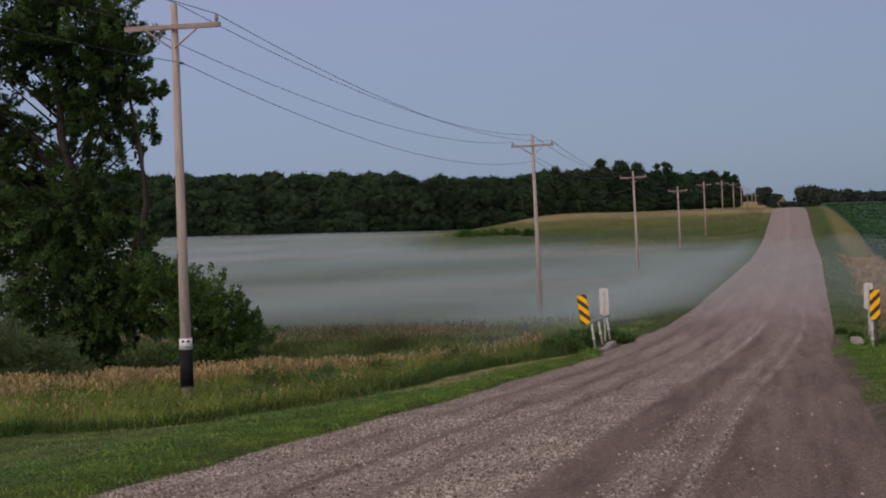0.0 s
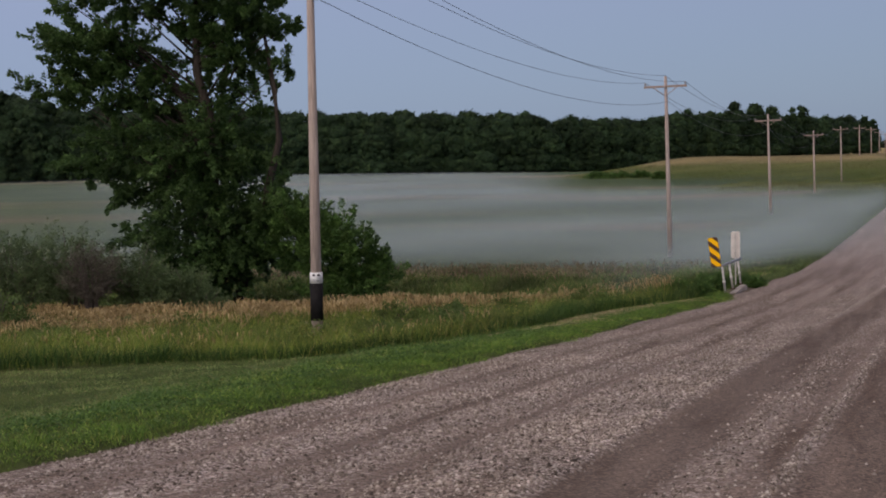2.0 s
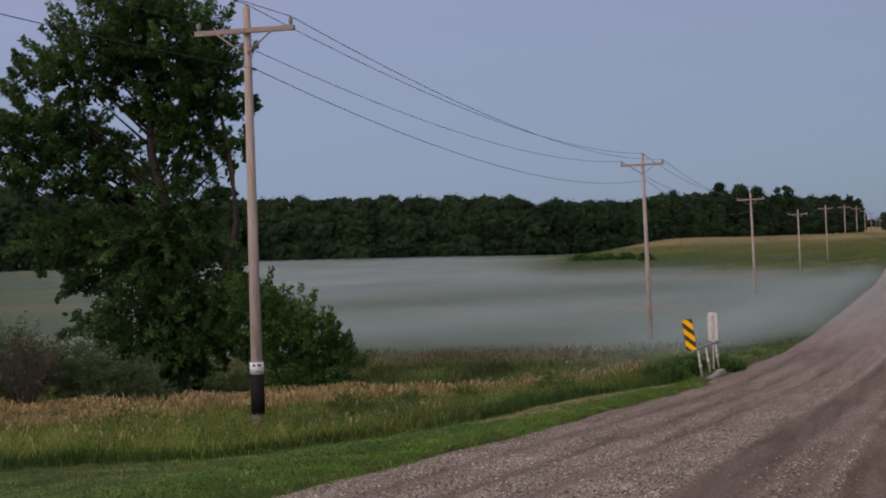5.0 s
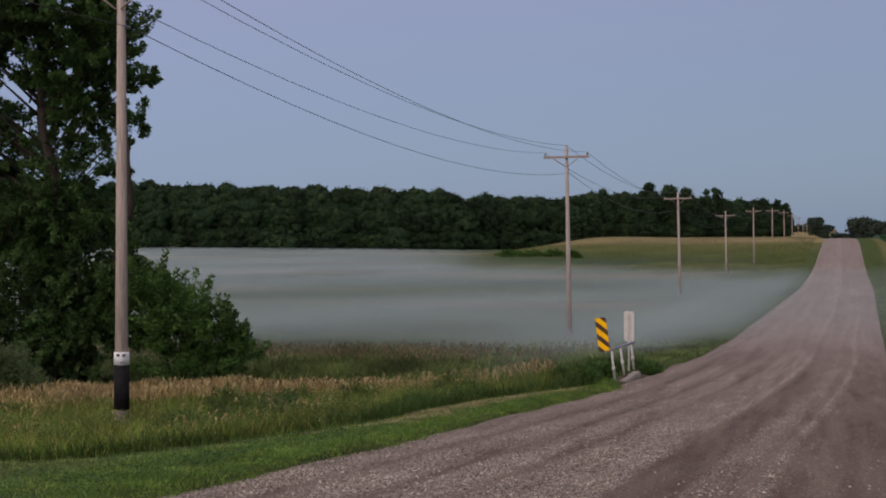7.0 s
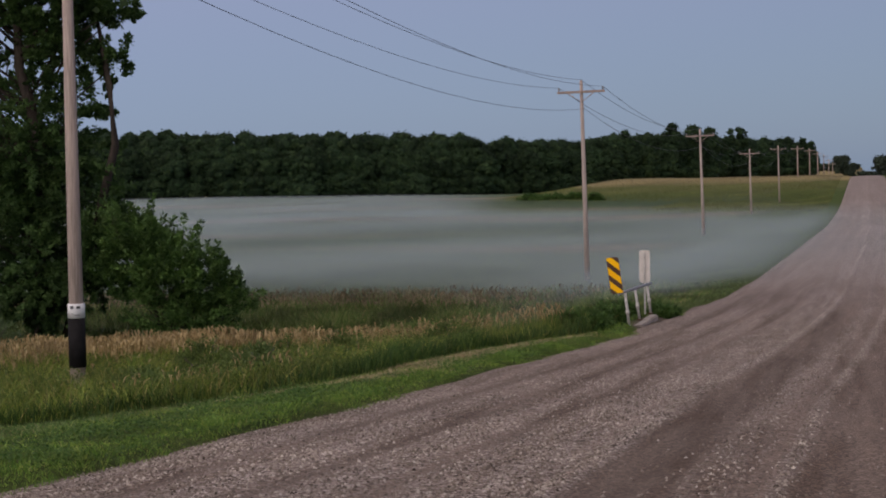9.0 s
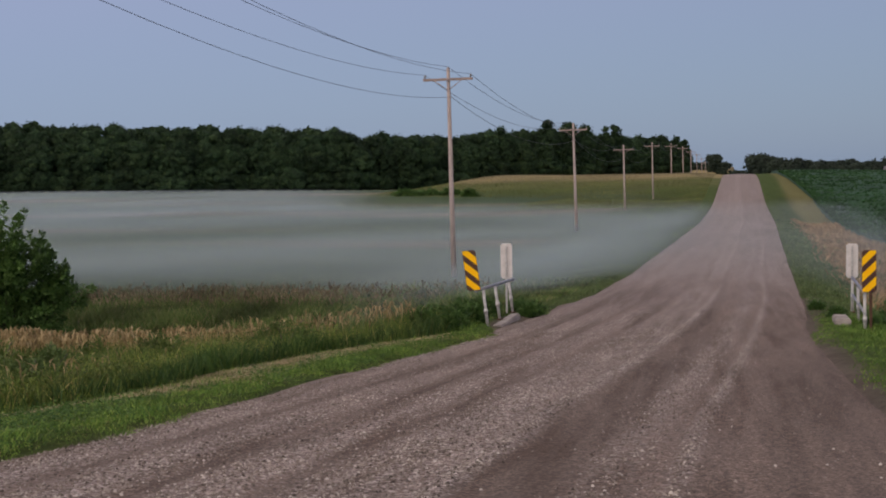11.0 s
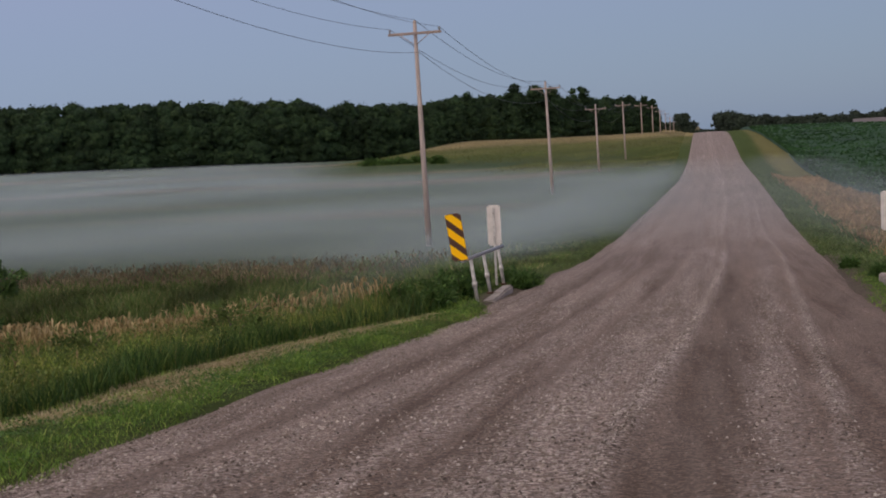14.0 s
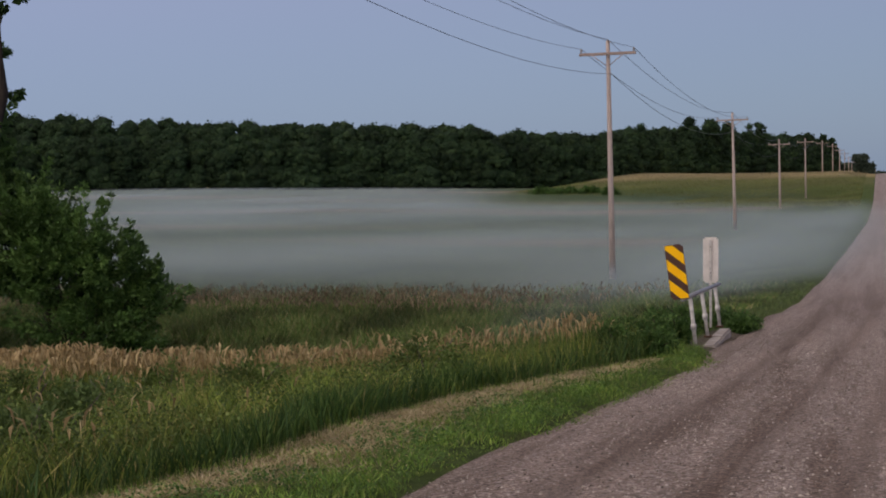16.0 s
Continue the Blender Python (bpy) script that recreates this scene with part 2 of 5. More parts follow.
GRASS = foliage("green_grass", ((0.0, (0.102, 0.163, 0.0264)), (0.5, (0.171, 0.25, 0.0432)), (0.82, (0.318, 0.35, 0.072)), (1.0, (0.457, 0.35, 0.156))), patch=0.9, swing=2.0, deep=0.42)
LAWN = foliage("mown_grass", ((0.0, (0.14, 0.235, 0.043)), (0.7, (0.235, 0.36, 0.068)), (0.9, (0.351, 0.456, 0.103)), (1.0, (0.403, 0.36, 0.138))), patch=1.5, swing=1.7)
OLIVE = foliage("faded_mown_grass", ((0.0, (0.123, 0.205, 0.0576)), (0.6, (0.213, 0.296, 0.0984)), (1.0, (0.347, 0.319, 0.15))), patch=0.8, swing=1.7)
WEED = foliage("weedy_shrub_leaf", ((0.0, (0.07, 0.12, 0.035)), (0.6, (0.12, 0.18, 0.055)), (1.0, (0.19, 0.24, 0.08))), sprays=True)
WEED_TOP = foliage("meadow_weed_leaf", ((0.0, (0.08, 0.13, 0.03)), (0.6, (0.13, 0.19, 0.046)), (1.0, (0.20, 0.25, 0.07))), patch=0.9, swing=1.8, deep=0.45)
VERGE_FAR = foliage("far_verge_grass", ((0.0, (0.08, 0.125, 0.042)), (0.6, (0.125, 0.18, 0.062)), (1.0, (0.19, 0.22, 0.095))), patch=0.35)
CLOVER = foliage("clover_leaf", ((0.0, (0.045, 0.10, 0.022)), (0.6, (0.085, 0.17, 0.038)), (1.0, (0.15, 0.24, 0.06))), patch=1.5)
EDGE_GRASS = foliage("verge_edge_grass", ((0.0, (0.069, 0.138, 0.0242)), (0.7, (0.149, 0.259, 0.0462)), (1.0, (0.253, 0.322, 0.0715))), patch=1.3, swing=1.9)
GOLD = foliage("ripe_grass", ((0.0, (0.26, 0.185, 0.085)), (0.6, (0.43, 0.315, 0.155)), (1.0, (0.58, 0.45, 0.25))), patch=0.4)
REED = foliage("marsh_grass", ((0.0, (0.06, 0.11, 0.027)), (0.6, (0.13, 0.195, 0.05)), (0.85, (0.20, 0.225, 0.08)), (1.0, (0.30, 0.25, 0.13))), patch=0.5, swing=2.4, deep=0.45)
KNOLL = foliage("rough_grass", ((0.0, (0.135, 0.16, 0.052)), (0.6, (0.165, 0.185, 0.062)), (1.0, (0.215, 0.215, 0.085))), patch=0.08)
# green grass darkened in colour for the shaded front of the tall stand
SHADED_GRASS = foliage("shaded_edge_grass", ((0.0, (0.026, 0.062, 0.015)), (0.7, (0.06, 0.122, 0.025)), (1.0, (0.14, 0.20, 0.044))), patch=0.5)
CROP = foliage("crop_leaf", ((0.0, (0.02, 0.06, 0.02)), (0.7, (0.036, 0.096, 0.03)), (1.0, (0.06, 0.13, 0.04))), patch=0.1)
PALE_DRY = foliage("pale_knoll_grass", ((0.0, (0.25, 0.22, 0.13)), (0.6, (0.30, 0.26, 0.155)), (1.0, (0.36, 0.31, 0.19))), patch=0.06)
STRAW = foliage("trodden_straw", ((0.0, (0.30, 0.24, 0.135)), (0.6, (0.45, 0.37, 0.22)), (1.0, (0.56, 0.48, 0.31))), patch=1.5)
RUSSET = foliage("brown_seed_head", ((0.0, (0.15, 0.11, 0.07)), (0.6, (0.25, 0.19, 0.12)), (1.0, (0.36, 0.28, 0.18))), patch=0.4, swing=1.6)
DRY = foliage("dry_verge_grass", ((0.0, (0.27, 0.175, 0.085)), (0.6, (0.40, 0.262, 0.135)), (1.0, (0.48, 0.33, 0.18))), patch=0.4)


def sheeting():
    """Bright yellow sheeting of the object markers."""
    m, n, l, b = mat("yellow_reflective_sheeting", 0.5, 0, 0.1)
    c = ramp(n, l, noise_node(n, l, 3, 3), ((0.3, (1.0, 0.50, 0.004)), (0.7, (1.0, 0.57, 0.006))))
    l.new(c, b.inputs["Base Color"])
    return m


YELLOW = sheeting()


# ---- mesh helpers ----
def mesh_np(name, verts, faces, material, smooth=False):
    """A mesh from arrays: verts (n, 3) and faces, each of the same number of corners."""
    verts, faces = np.asarray(verts, np.float32), np.asarray(faces, np.int32)
    me = bpy.data.meshes.new(name)
    k = faces.shape[1]
    me.vertices.add(len(verts))
    me.vertices.foreach_set("co", verts.ravel())
    me.loops.add(faces.size)
    me.loops.foreach_set("vertex_index", faces.ravel())
    me.polygons.add(len(faces))
    me.polygons.foreach_set("loop_start", np.arange(0, faces.size, k, dtype=np.int32))
    me.polygons.foreach_set("use_smooth", np.full(len(faces), smooth))
    me.update(calc_edges=True)
    me.materials.append(material)
    return me


def part(name, bm, material, parent=None, label=""):
    me = bpy.data.meshes.new(name)
    bm.to_mesh(me)
    bm.free()
    me.materials.append(material)
    ob = new(name, me)
    ob.parent = parent
    return tagged(ob, label)


def box(sx, sy, sz, at=(0, 0, 0), bevel=0.0, m=None):
    bm = bmesh.new()
    bmesh.ops.create_cube(bm, size=1, matrix=(m or Matrix()) @ Matrix.Translation(at) @ Matrix.Diagonal((sx, sy, sz, 1)))
    if bevel:
        bmesh.ops.bevel(bm, geom=bm.edges[:], offset=bevel, segments=2, affect="EDGES")
    return bm


def tube(points, radii, sides=10, bm=None, caps=True):
    """A round bar through the points."""
    bm = bm or bmesh.new()
    rings = []
    pts = [Vector(p) for p in points]
    for i, p in enumerate(pts):
        way = (pts[min(i + 1, len(pts) - 1)] - pts[max(i - 1, 0)]).normalized()
        q = way.to_track_quat("Z", "Y")
        r = radii[i] if isinstance(radii, (list, tuple)) else radii
        rings.append([bm.verts.new(p + q @ Vector((r * math.cos(a), r * math.sin(a), 0))) for a in (2 * math.pi * k / sides for k in range(sides))])
    for a, b in zip(rings, rings[1:]):
        for k in range(sides):
            f = bm.faces.new((a[k], a[(k + 1) % sides], b[(k + 1) % sides], b[k]))
            f.smooth = True
    if caps:
        bm.faces.new(rings[0][::-1])
        bm.faces.new(rings[-1])
    return bm


def empty(name, at=(0, 0, 0)):
    ob = new(name)
    ob.location = at
    return ob


# ---- lie of the land ----
ROAD_Y = (-400, -120, -60, -47, -33, -20, -10, 0, 6, 20, 33, 60, 115, 150, 181, 230, 288, 330, 400, 600, 1200, 4000)
ROAD_Z = (14, 6.2, 3.35, 2.62, 1.72, 0.92, 0.36, -0.12, -0.36, -0.80, -1.02, -1.15, -1.60, -1.45, -1.02, 0.4, 1.95, 2.5, 2.4, -1, -4, -4)
EDGE_Y = (-400, -47, -27, -24, -18, -12, -9, -5, -3.2, -2.2, -0.4, 0.5, 5, 7, 11, 15, 20, 60, 115, 180, 270, 4000)
EDGE_L = (-0.7, -0.7, -0.5, -0.42, -0.2, -0.06, 0.05, 0.28, 0.48, 0.45, 0.30, 0.30, 0.42, 0.55, 0.45, 0.75, 0.92, 1.55, 2.1, 2.45, 2.6, 2.6)
SIDE_Y = (-400, -47, -27, -18, -10, -5, -2, 0, 6, 20, 60, 115, 180, 270, 4000)
SIDE_R = (7.4, 7.4, 7.4, 7.5, 7.42, 7.4, 7.42, 7.45, 7.7, 8.02, 8.6, 9.5, 9.75, 10.2, 10.2)


# line of the wood: place along x, distance, height
WX = (-420, -300, -250, -215, -140, -90, -47, -20, 0)
WY = (250, 262, 278, 290, 315, 335, 372, 430, 470)
TOP_X = (-420, -300, -238, -228, -221, -215, -206, -180, -150, -125, -100, -92, -80, -70, -56, -47, -38, -30, -24, -18, -10)
TOP_Z = (31, 30.5, 29.6, 28.0, 25.4, 23.9, 20.9, 19.3, 17.7, 17.3, 16.3, 15.9, 14.9, 14.2, 15.7, 15.4, 15.6, 15.1, 14.2, 14.3, 12.2)


def sm(v, a, b):
    t = np.clip((v - a) / (b - a), 0, 1)
    return t * t * (3 - 2 * t)


def curve(y, ys, zs):
    w = np.maximum(2.0, np.abs(y) * 0.06)
    return sum(k * np.interp(y + o * w, ys, zs) for o, k in ((-1, 0.25), (0, 0.5), (1, 0.25)))


def road_z(y):
    return curve(y, ROAD_Y, ROAD_Z)


def centre(y):
    return (np.interp(y, SIDE_Y, SIDE_R) + np.interp(y, EDGE_Y, EDGE_L)) / 2


def half(y):
    return (np.interp(y, SIDE_Y, SIDE_R) - np.interp(y, EDGE_Y, EDGE_L)) / 2


def clumps(x, y, size, seed=0):
    """Uneven patches about size metres across, from 0 to 1."""
    tab = np.random.default_rng(900 + seed).random((128, 128))
    u, v = np.asarray(x) / size, np.asarray(y) / size
    i, j = np.floor(u).astype(int), np.floor(v).astype(int)
    fu, fv = u - i, v - j
    fu, fv = fu * fu * (3 - 2 * fu), fv * fv * (3 - 2 * fv)
    a, b = tab[i % 128, j % 128], tab[(i + 1) % 128, j % 128]
    c, d = tab[i % 128, (j + 1) % 128], tab[(i + 1) % 128, (j + 1) % 128]
    return (a * (1 - fu) + b * fu) * (1 - fv) + (c * (1 - fu) + d * fu) * fv


def swell(x, y, s=1.0):
    return (np.sin(x * 0.11 * s + 1.3) * np.cos(y * 0.083 * s) + np.sin(x * 0.031 * s + y * 0.045 * s)) * 0.5


def knoll_share(x, y):
    """How far the ground is lifted to the knoll by the road, from 0 to 1."""
    return sm(y - 0.5 * np.maximum(-x - 5, 0), 204, 278) * sm(x, -74, -45)


def land(x, y):
    """Height of the ground."""
    x, y = np.broadcast_arrays(np.asarray(x, float), np.asarray(y, float))
    zr = road_z(y)
    dl, dr = centre(y) - half(y) - x, x - centre(y) - half(y)
    # left: verge, ditch, then the low field with the knoll
    near_l = zr - 0.62 * sm(dl, 0.3, 7) - 0.35 * sm(dl, 6, 25)
    rise = np.interp(-x, (30, 84, 108, 157, 200), (0, 1.1, 1.6, 2.4, 2.5)) * sm(y, 60, 300)
    field = -1.75 + 0.0035 * np.maximum(y, 0) + 0.10 * swell(x, y) + 1.2 * sm(y, 335, 460) + rise
    knoll = field + (2.92 - field + 0.12 * swell(x, y, 0.6) + 0.3 * np.exp(-((x + 44) / 7) ** 2)) * knoll_share(x, y)
    far_l = np.maximum(field, knoll)
    blend = sm(y, -5, 4)
    left = near_l * (1 - blend) + blend * (zr - (zr - far_l) * sm(dl, 0.2, 7))
    # right: verge and the crop field that rises behind
    near_r = zr - 0.55 * sm(dr, 0.2, 4) + 0.25 * sm(dr, 6, 25)
    far_r = zr - 0.9 * sm(dr, 0.2, 4) * (1 - sm(y, 140, 300)) + 0.55 * sm(dr, 4, 60) * (1 - sm(y, 100, 260)) - 1.0 * sm(dr, 6, 55) * sm(y, 150, 320)
    right = near_r * (1 - blend) + far_r * blend
    z = np.where(dl > 0, left, np.where(dr > 0, right, zr - 0.12 * (1 - sm(np.maximum(dl, dr), -0.35, 0.0))))
    bumps = 0.05 * swell(x * 9, y * 9) * sm(np.maximum(dl, dr), 0.3, 3)
    return z + bumps


def left_of(x, y):
    return centre(y) - half(y) - x


def right_of(x, y):
    return x - centre(y) - half(y)


def tall_edge(y):
    """How far left of the gravel the unmown grass begins."""
    return np.interp(y, (-60, -24, -22, -21.2, -20.5, -19, -18.2, -17.5, -17, -16.6, -16.2, -15.7, -14.5, -13, -11.7, -8, -6.5, -2, 0), (30, 18, 12.4, 10.4, 8.9, 8.0, 6.6, 5.1, 3.9, 3.0, 2.5, 2.0, 1.72, 1.8, 1.95, 1.95, 1.7, 0.75, 0.5))


def from_edge(x, y):
    """Distance into the unmown grass, square to its edge."""
    slope = (tall_edge(y + 0.1) - tall_edge(y - 0.1)) / 0.2
    return (left_of(x, y) - tall_edge(y)) / np.sqrt(1 + slope ** 2)


def beaten(x, y):
    """The trodden dry strip along the foot of the tall grass."""
    return np.exp(-((left_of(x, y) - tall_edge(y) + 0.36 + 0.3 * clumps(y, 3.0, 2.2, 3)) / 0.52) ** 2) * np.clip(0.55 + 0.8 * clumps(x, y, 1.3, 4), 0.1, 1) * (y > -17) * (y < -2)


def by_kerb(x, y):
    """True where the kerb and the rail posts stand clear of grass."""
    return (x > -0.05) & (x < 0.9) & (y > -0.5) & (y < 5.8)


def grid_axis(parts):
    out = []
    for a, b, s in parts:
        out += list(np.arange(a, b, s))
    return np.array(out + [parts[-1][1]])


gx = grid_axis(((-2600, -600, 200), (-600, -200, 25), (-200, -40, 5), (-40, -12, 1), (-12, -2, 0.45), (-2, 11.5, 0.2), (11.5, 14, 0.45), (14, 40, 1), (40, 200, 6), (200, 600, 25), (600, 2600, 200)))
gy = grid_axis(((-400, -100, 20), (-100, -50, 3), (-50, 40, 0.75), (40, 120, 2), (120, 480, 6), (480, 1000, 40), (1000, 4600, 300)))
GXX, GYY = np.meshgrid(gx, gy)
gz = land(GXX, GYY)
nx, ny = len(gx), len(gy)
ii = np.arange((ny - 1) * nx).reshape(ny - 1, nx)[:, :-1].ravel()
ground_me = mesh_np("ground", np.stack([GXX, GYY, gz], -1).reshape(-1, 3), np.stack([ii, ii + 1, ii + nx + 1, ii + nx], -1), GROUND, True)
dl = centre(GYY) - half(GYY) - GXX
dr = GXX - centre(GYY) - half(GYY)
gold_w = np.clip((0.25 * sm(gz, 0.3, 1.2) + 0.75 * sm(gz + 0.35 * swell(GXX * 1.7, GYY), 1.8, 2.4)) * (GYY > 130) * (dl > 0) + 0.45 * sm(dr, 2.5, 4.2) * (1 - sm(dr, 6.5, 8.5)) * (GYY > 5) + 0.3 * sm(dl + 1.5 * swell(GXX * 3, GYY * 3), 7, 13) * (GYY < 0) + 1.0 * beaten(GXX, GYY), 0, 1)
soil_w = np.clip(0.85 * (1 - sm(dr, 0.0, 0.5)) * (dr > -1) * (GYY < 14) + 0.5 * sm(swell(GXX * 6, GYY * 5), 0.1, 0.5) * sm(dr, 0.8, 2) * (1 - sm(dr, 4, 7)) * (GYY < 4) + 0.8 * by_kerb(GXX, GYY) * (dl > -1) + 0.8 * (1 - sm(np.maximum(dl, dr), -0.4, -0.1)) + 0.55 * (dr > 8) * (GYY > 5) + 0.35 * (dl > 12) * sm(GYY, 60, 110) * (gz < 0.8) * sm(swell(GXX * 0.6, GYY * 0.9), -0.2, 0.4), 0, 1)
cover = ground_me.color_attributes.new("cover", "FLOAT_COLOR", "POINT")
cover.data.foreach_set("color", np.stack([gold_w, soil_w, sm(dl, 6, 14) * sm(GYY, 14, 30) * (1 - 0.9 * sm(knoll_share(GXX, GYY), 0.05, 0.3)) * sm(np.interp(GXX, WX, WY) - GYY, 4, 12), 0 * gz + 1], -1).astype(np.float32).ravel())
tagged(new("ground", ground_me), "rolling grassy farmland with a low misty field", "ground", kind="structure")

# ---- gravel road ----
ry = grid_axis(((-110, -48, 2), (-48, 14, 0.22), (14, 60, 0.8), (60, 420, 4), (420, 700, 20)))
ru = np.linspace(-1, 1, 97)
RU, RY = np.meshgrid(ru, ry)
wob = (0.14 * np.sin(RY * 0.9 + 1) * np.sin(RY * 0.37) + 0.24 * (clumps(RY, RU, 0.9, 15) - 0.5)) * (1 - 0.9 * sm(RY, 8, 30))
RX = centre(RY) + RU * (half(RY) + wob * np.abs(RU) ** 6 + 0.12)
RIDGES = ((0.2, 0.4, 0.3), (1.4, 0.3, 0.25), (2.3, 0.25, 0.25), (3.35, 0.38, 0.45), (3.88, 0.10, 0.9), (4.92, 0.22, 0.45), (5.42, 0.08, 0.75))
GROOVES = ((0.85, 0.12), (1.86, 0.12), (2.72, 0.10), (4.22, 0.16))


def looseness(x, y):
    """How thick the loose stones lie: a swept-off layer on one side, ridges, and bare wheel grooves."""
    drift = np.interp(y, (-42, -31, -20, -10.8, -3.8, 0, 20, 60, 115), (-0.35, -0.18, 0.08, 0.48, 0.70, 0.8, 1.3, 1.9, 2.5)) + 0.07 * np.sin(y * 0.13)
    q = x - drift
    v = 0.46 * sm(-q, -4.05, -3.85)
    v = v * np.interp(y, (-32, -26, -16, 0), (1.0, 0.85, 0.52, 0.45))
    for c, w, k in RIDGES:
        v = v + k * np.exp(-((q - c) / w) ** 2)
    for c, w in GROOVES:
        v = v * (1 - 0.85 * np.exp(-((q - c) / w) ** 2))
    return np.clip(v * (0.85 + 0.3 * swell(x * 5, y * 3)), 0, 1)


LZ = looseness(RX, RY)
rz = road_z(RY) + 0.10 * (1 - RU ** 2) - 0.05 + 0.035 * LZ - 0.05 * np.abs(RU) ** 12 + 0.012 * np.sin(RX * 3.1 + RY * 0.4) * np.sin(RY * 0.8)
nu, nr = len(ru), len(ry)
ii = np.arange((nr - 1) * nu).reshape(nr - 1, nu)[:, :-1].ravel()
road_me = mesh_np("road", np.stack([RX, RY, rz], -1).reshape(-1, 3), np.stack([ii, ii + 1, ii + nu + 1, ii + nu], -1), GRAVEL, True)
damp = np.exp(-((RX - np.interp(RY, (-42, -31, -20, -10.8, -3.8, 0), (-0.35, -0.18, 0.08, 0.48, 0.70, 0.8)) - 4.40) / 0.36) ** 2) * (1 - sm(RY, -8, 6))
drift_x = np.interp(RY, (-42, -31, -20, -10.8, -3.8, 0, 20, 60, 115), (-0.35, -0.18, 0.08, 0.48, 0.70, 0.8, 1.3, 1.9, 2.5))
for c, w in GROOVES:
    damp = np.maximum(damp, 0.95 * np.exp(-((RX - drift_x - c) / w) ** 2) * (0.5 + 0.5 * clumps(RX, RY * 0.2, 0.8, 14)) * (1 - sm(RY, 10, 40)))
damp = np.maximum(damp, 0.6 * sm(RX - drift_x, 5.5, 6.4) * (1 - sm(RY, -6, 10)))
dm = road_me.attributes.new("damp", "FLOAT", "POINT")
dm.data.foreach_set("value", damp.astype(np.float32).ravel())
la = road_me.attributes.new("loose", "FLOAT", "POINT")
la.data.foreach_set("value", ((0.04 + 0.95 * LZ) * (1 - 0.6 * sm(RY, 0, 25)) + 0.62 * sm(RY, 0, 40)).astype(np.float32).ravel())
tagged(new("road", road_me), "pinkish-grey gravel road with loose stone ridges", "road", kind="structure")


def road_top(x, y):
    u = (x - centre(y)) / (half(y) + 0.12)
    return road_z(y) + 0.10 * (1 - u ** 2) - 0.05 + 0.035 * looseness(x, y) - 0.05 * np.abs(u) ** 12 + 0.012 * np.sin(x * 3.1 + y * 0.4) * np.sin(y * 0.8)


def stones(count, y0, y1, size0, size1, seed):
    r = np.random.default_rng(seed)
    n = count * 5
    y = y0 + (y1 - y0) * r.random(n)
    x = centre(y) + (half(y) + 0.05) * (2 * r.random(n) - 1)
    keep = r.random(n) < (0.012 + 0.9 * looseness(x, y)) * (1 - 0.9 * sm(y, -12, 9))
    x, y = x[keep][:count], y[keep][:count]
    n = len(x)
    s = (size0 + (size1 - size0) * r.random(n) ** 3) * np.interp(y, (-32, -24, -14), (1.0, 0.9, 0.68))
    base = np.array([(1, 0, -0.3), (0, 1, -0.3), (-1, 0, -0.3), (0, -1, -0.3), (0.3, 0.15, 0.8), (-0.3, -0.15, 0.7)], float)
    v = base[None] * (s[:, None] * (0.7 + 0.6 * r.random((n, 6))))[:, :, None]
    v[:, :, 2] *= 0.75
    a = r.random(n) * 6.28
    c, d = np.cos(a)[:, None], np.sin(a)[:, None]
    vx, vy = v[:, :, 0] * c - v[:, :, 1] * d, v[:, :, 0] * d + v[:, :, 1] * c
    v = np.stack([vx + x[:, None], vy + y[:, None], v[:, :, 2] + (road_top(x, y) + 0.2 * s)[:, None]], -1)
    fa = np.array([(0, 1, 4), (3, 0, 4), (1, 2, 5), (2, 3, 5), (1, 5, 4), (3, 4, 5)])
    return v.reshape(-1, 3), (fa[None] + 6 * np.arange(n)[:, None, None]).reshape(-1, 3)


v, f = stones(90000, -41, 10, 0.007, 0.023, 3)
tagged(new("loose_gravel", mesh_np("loose_gravel", v, f, STONE)), "loose pale and dark gravel stones on the road", "gravel", kind="stuff")


# ---- grasses ----
def blades(x, y, z, h, w, lean, seed, tip=0.0):
    """Bent blades at x, y, z, pointed at both ends and folded where they bend."""
    r = np.random.default_rng(seed)
    n = len(x)
    a, b = r.random(n) * 6.283, r.random(n) * 6.283
    side = np.stack([np.cos(a), np.sin(a), 0 * a], -1) * (w * (0.6 + 0.8 * r.random(n)))[:, None] * 0.6
    bend = np.stack([np.cos(b), np.sin(b), 0 * b], -1) * (h * lean * (0.3 + r.random(n)))[:, None]
    p = np.stack([x, y, z], -1)
    up = np.stack([0 * h, 0 * h, h], -1)
    mid, top = p + up * (0.42 + tip) + bend * 0.25, p + up * 0.97 + bend
    v = np.stack([p, mid + side, top, mid - side], 1)
    return v.reshape(-1, 3), 4 * np.arange(n)[:, None] + [0, 1, 2, 3]


def heads(x, y, z, h, length, w, seed):
    """Seed heads: narrow plumes at the top of a stalk, drooping over at the tip."""
    r = np.random.default_rng(seed)
    n = len(x)
    b = r.random(n) * 6.283
    nod = np.stack([np.cos(b), np.sin(b), 0 * b], -1) * (0.15 + 0.5 * r.random(n))[:, None]
    p = np.stack([x, y, z + h - 0.6 * length], -1)
    k = b + 1.571 + 0.6 * r.standard_normal(n)
    side = np.stack([np.cos(k), np.sin(k), 0 * k], -1) * w[:, None]
    l = length[:, None]
    q = p + (nod * 0.4 + np.array([0, 0, 0.6])) * l
    t = p + (nod * 1.3 + np.array([0, 0, 0.8])) * l
    v = np.stack([p, q + side, t, q - side], 1).reshape(-1, 3)
    return v, 4 * np.arange(n)[:, None] + [0, 1, 2, 3]


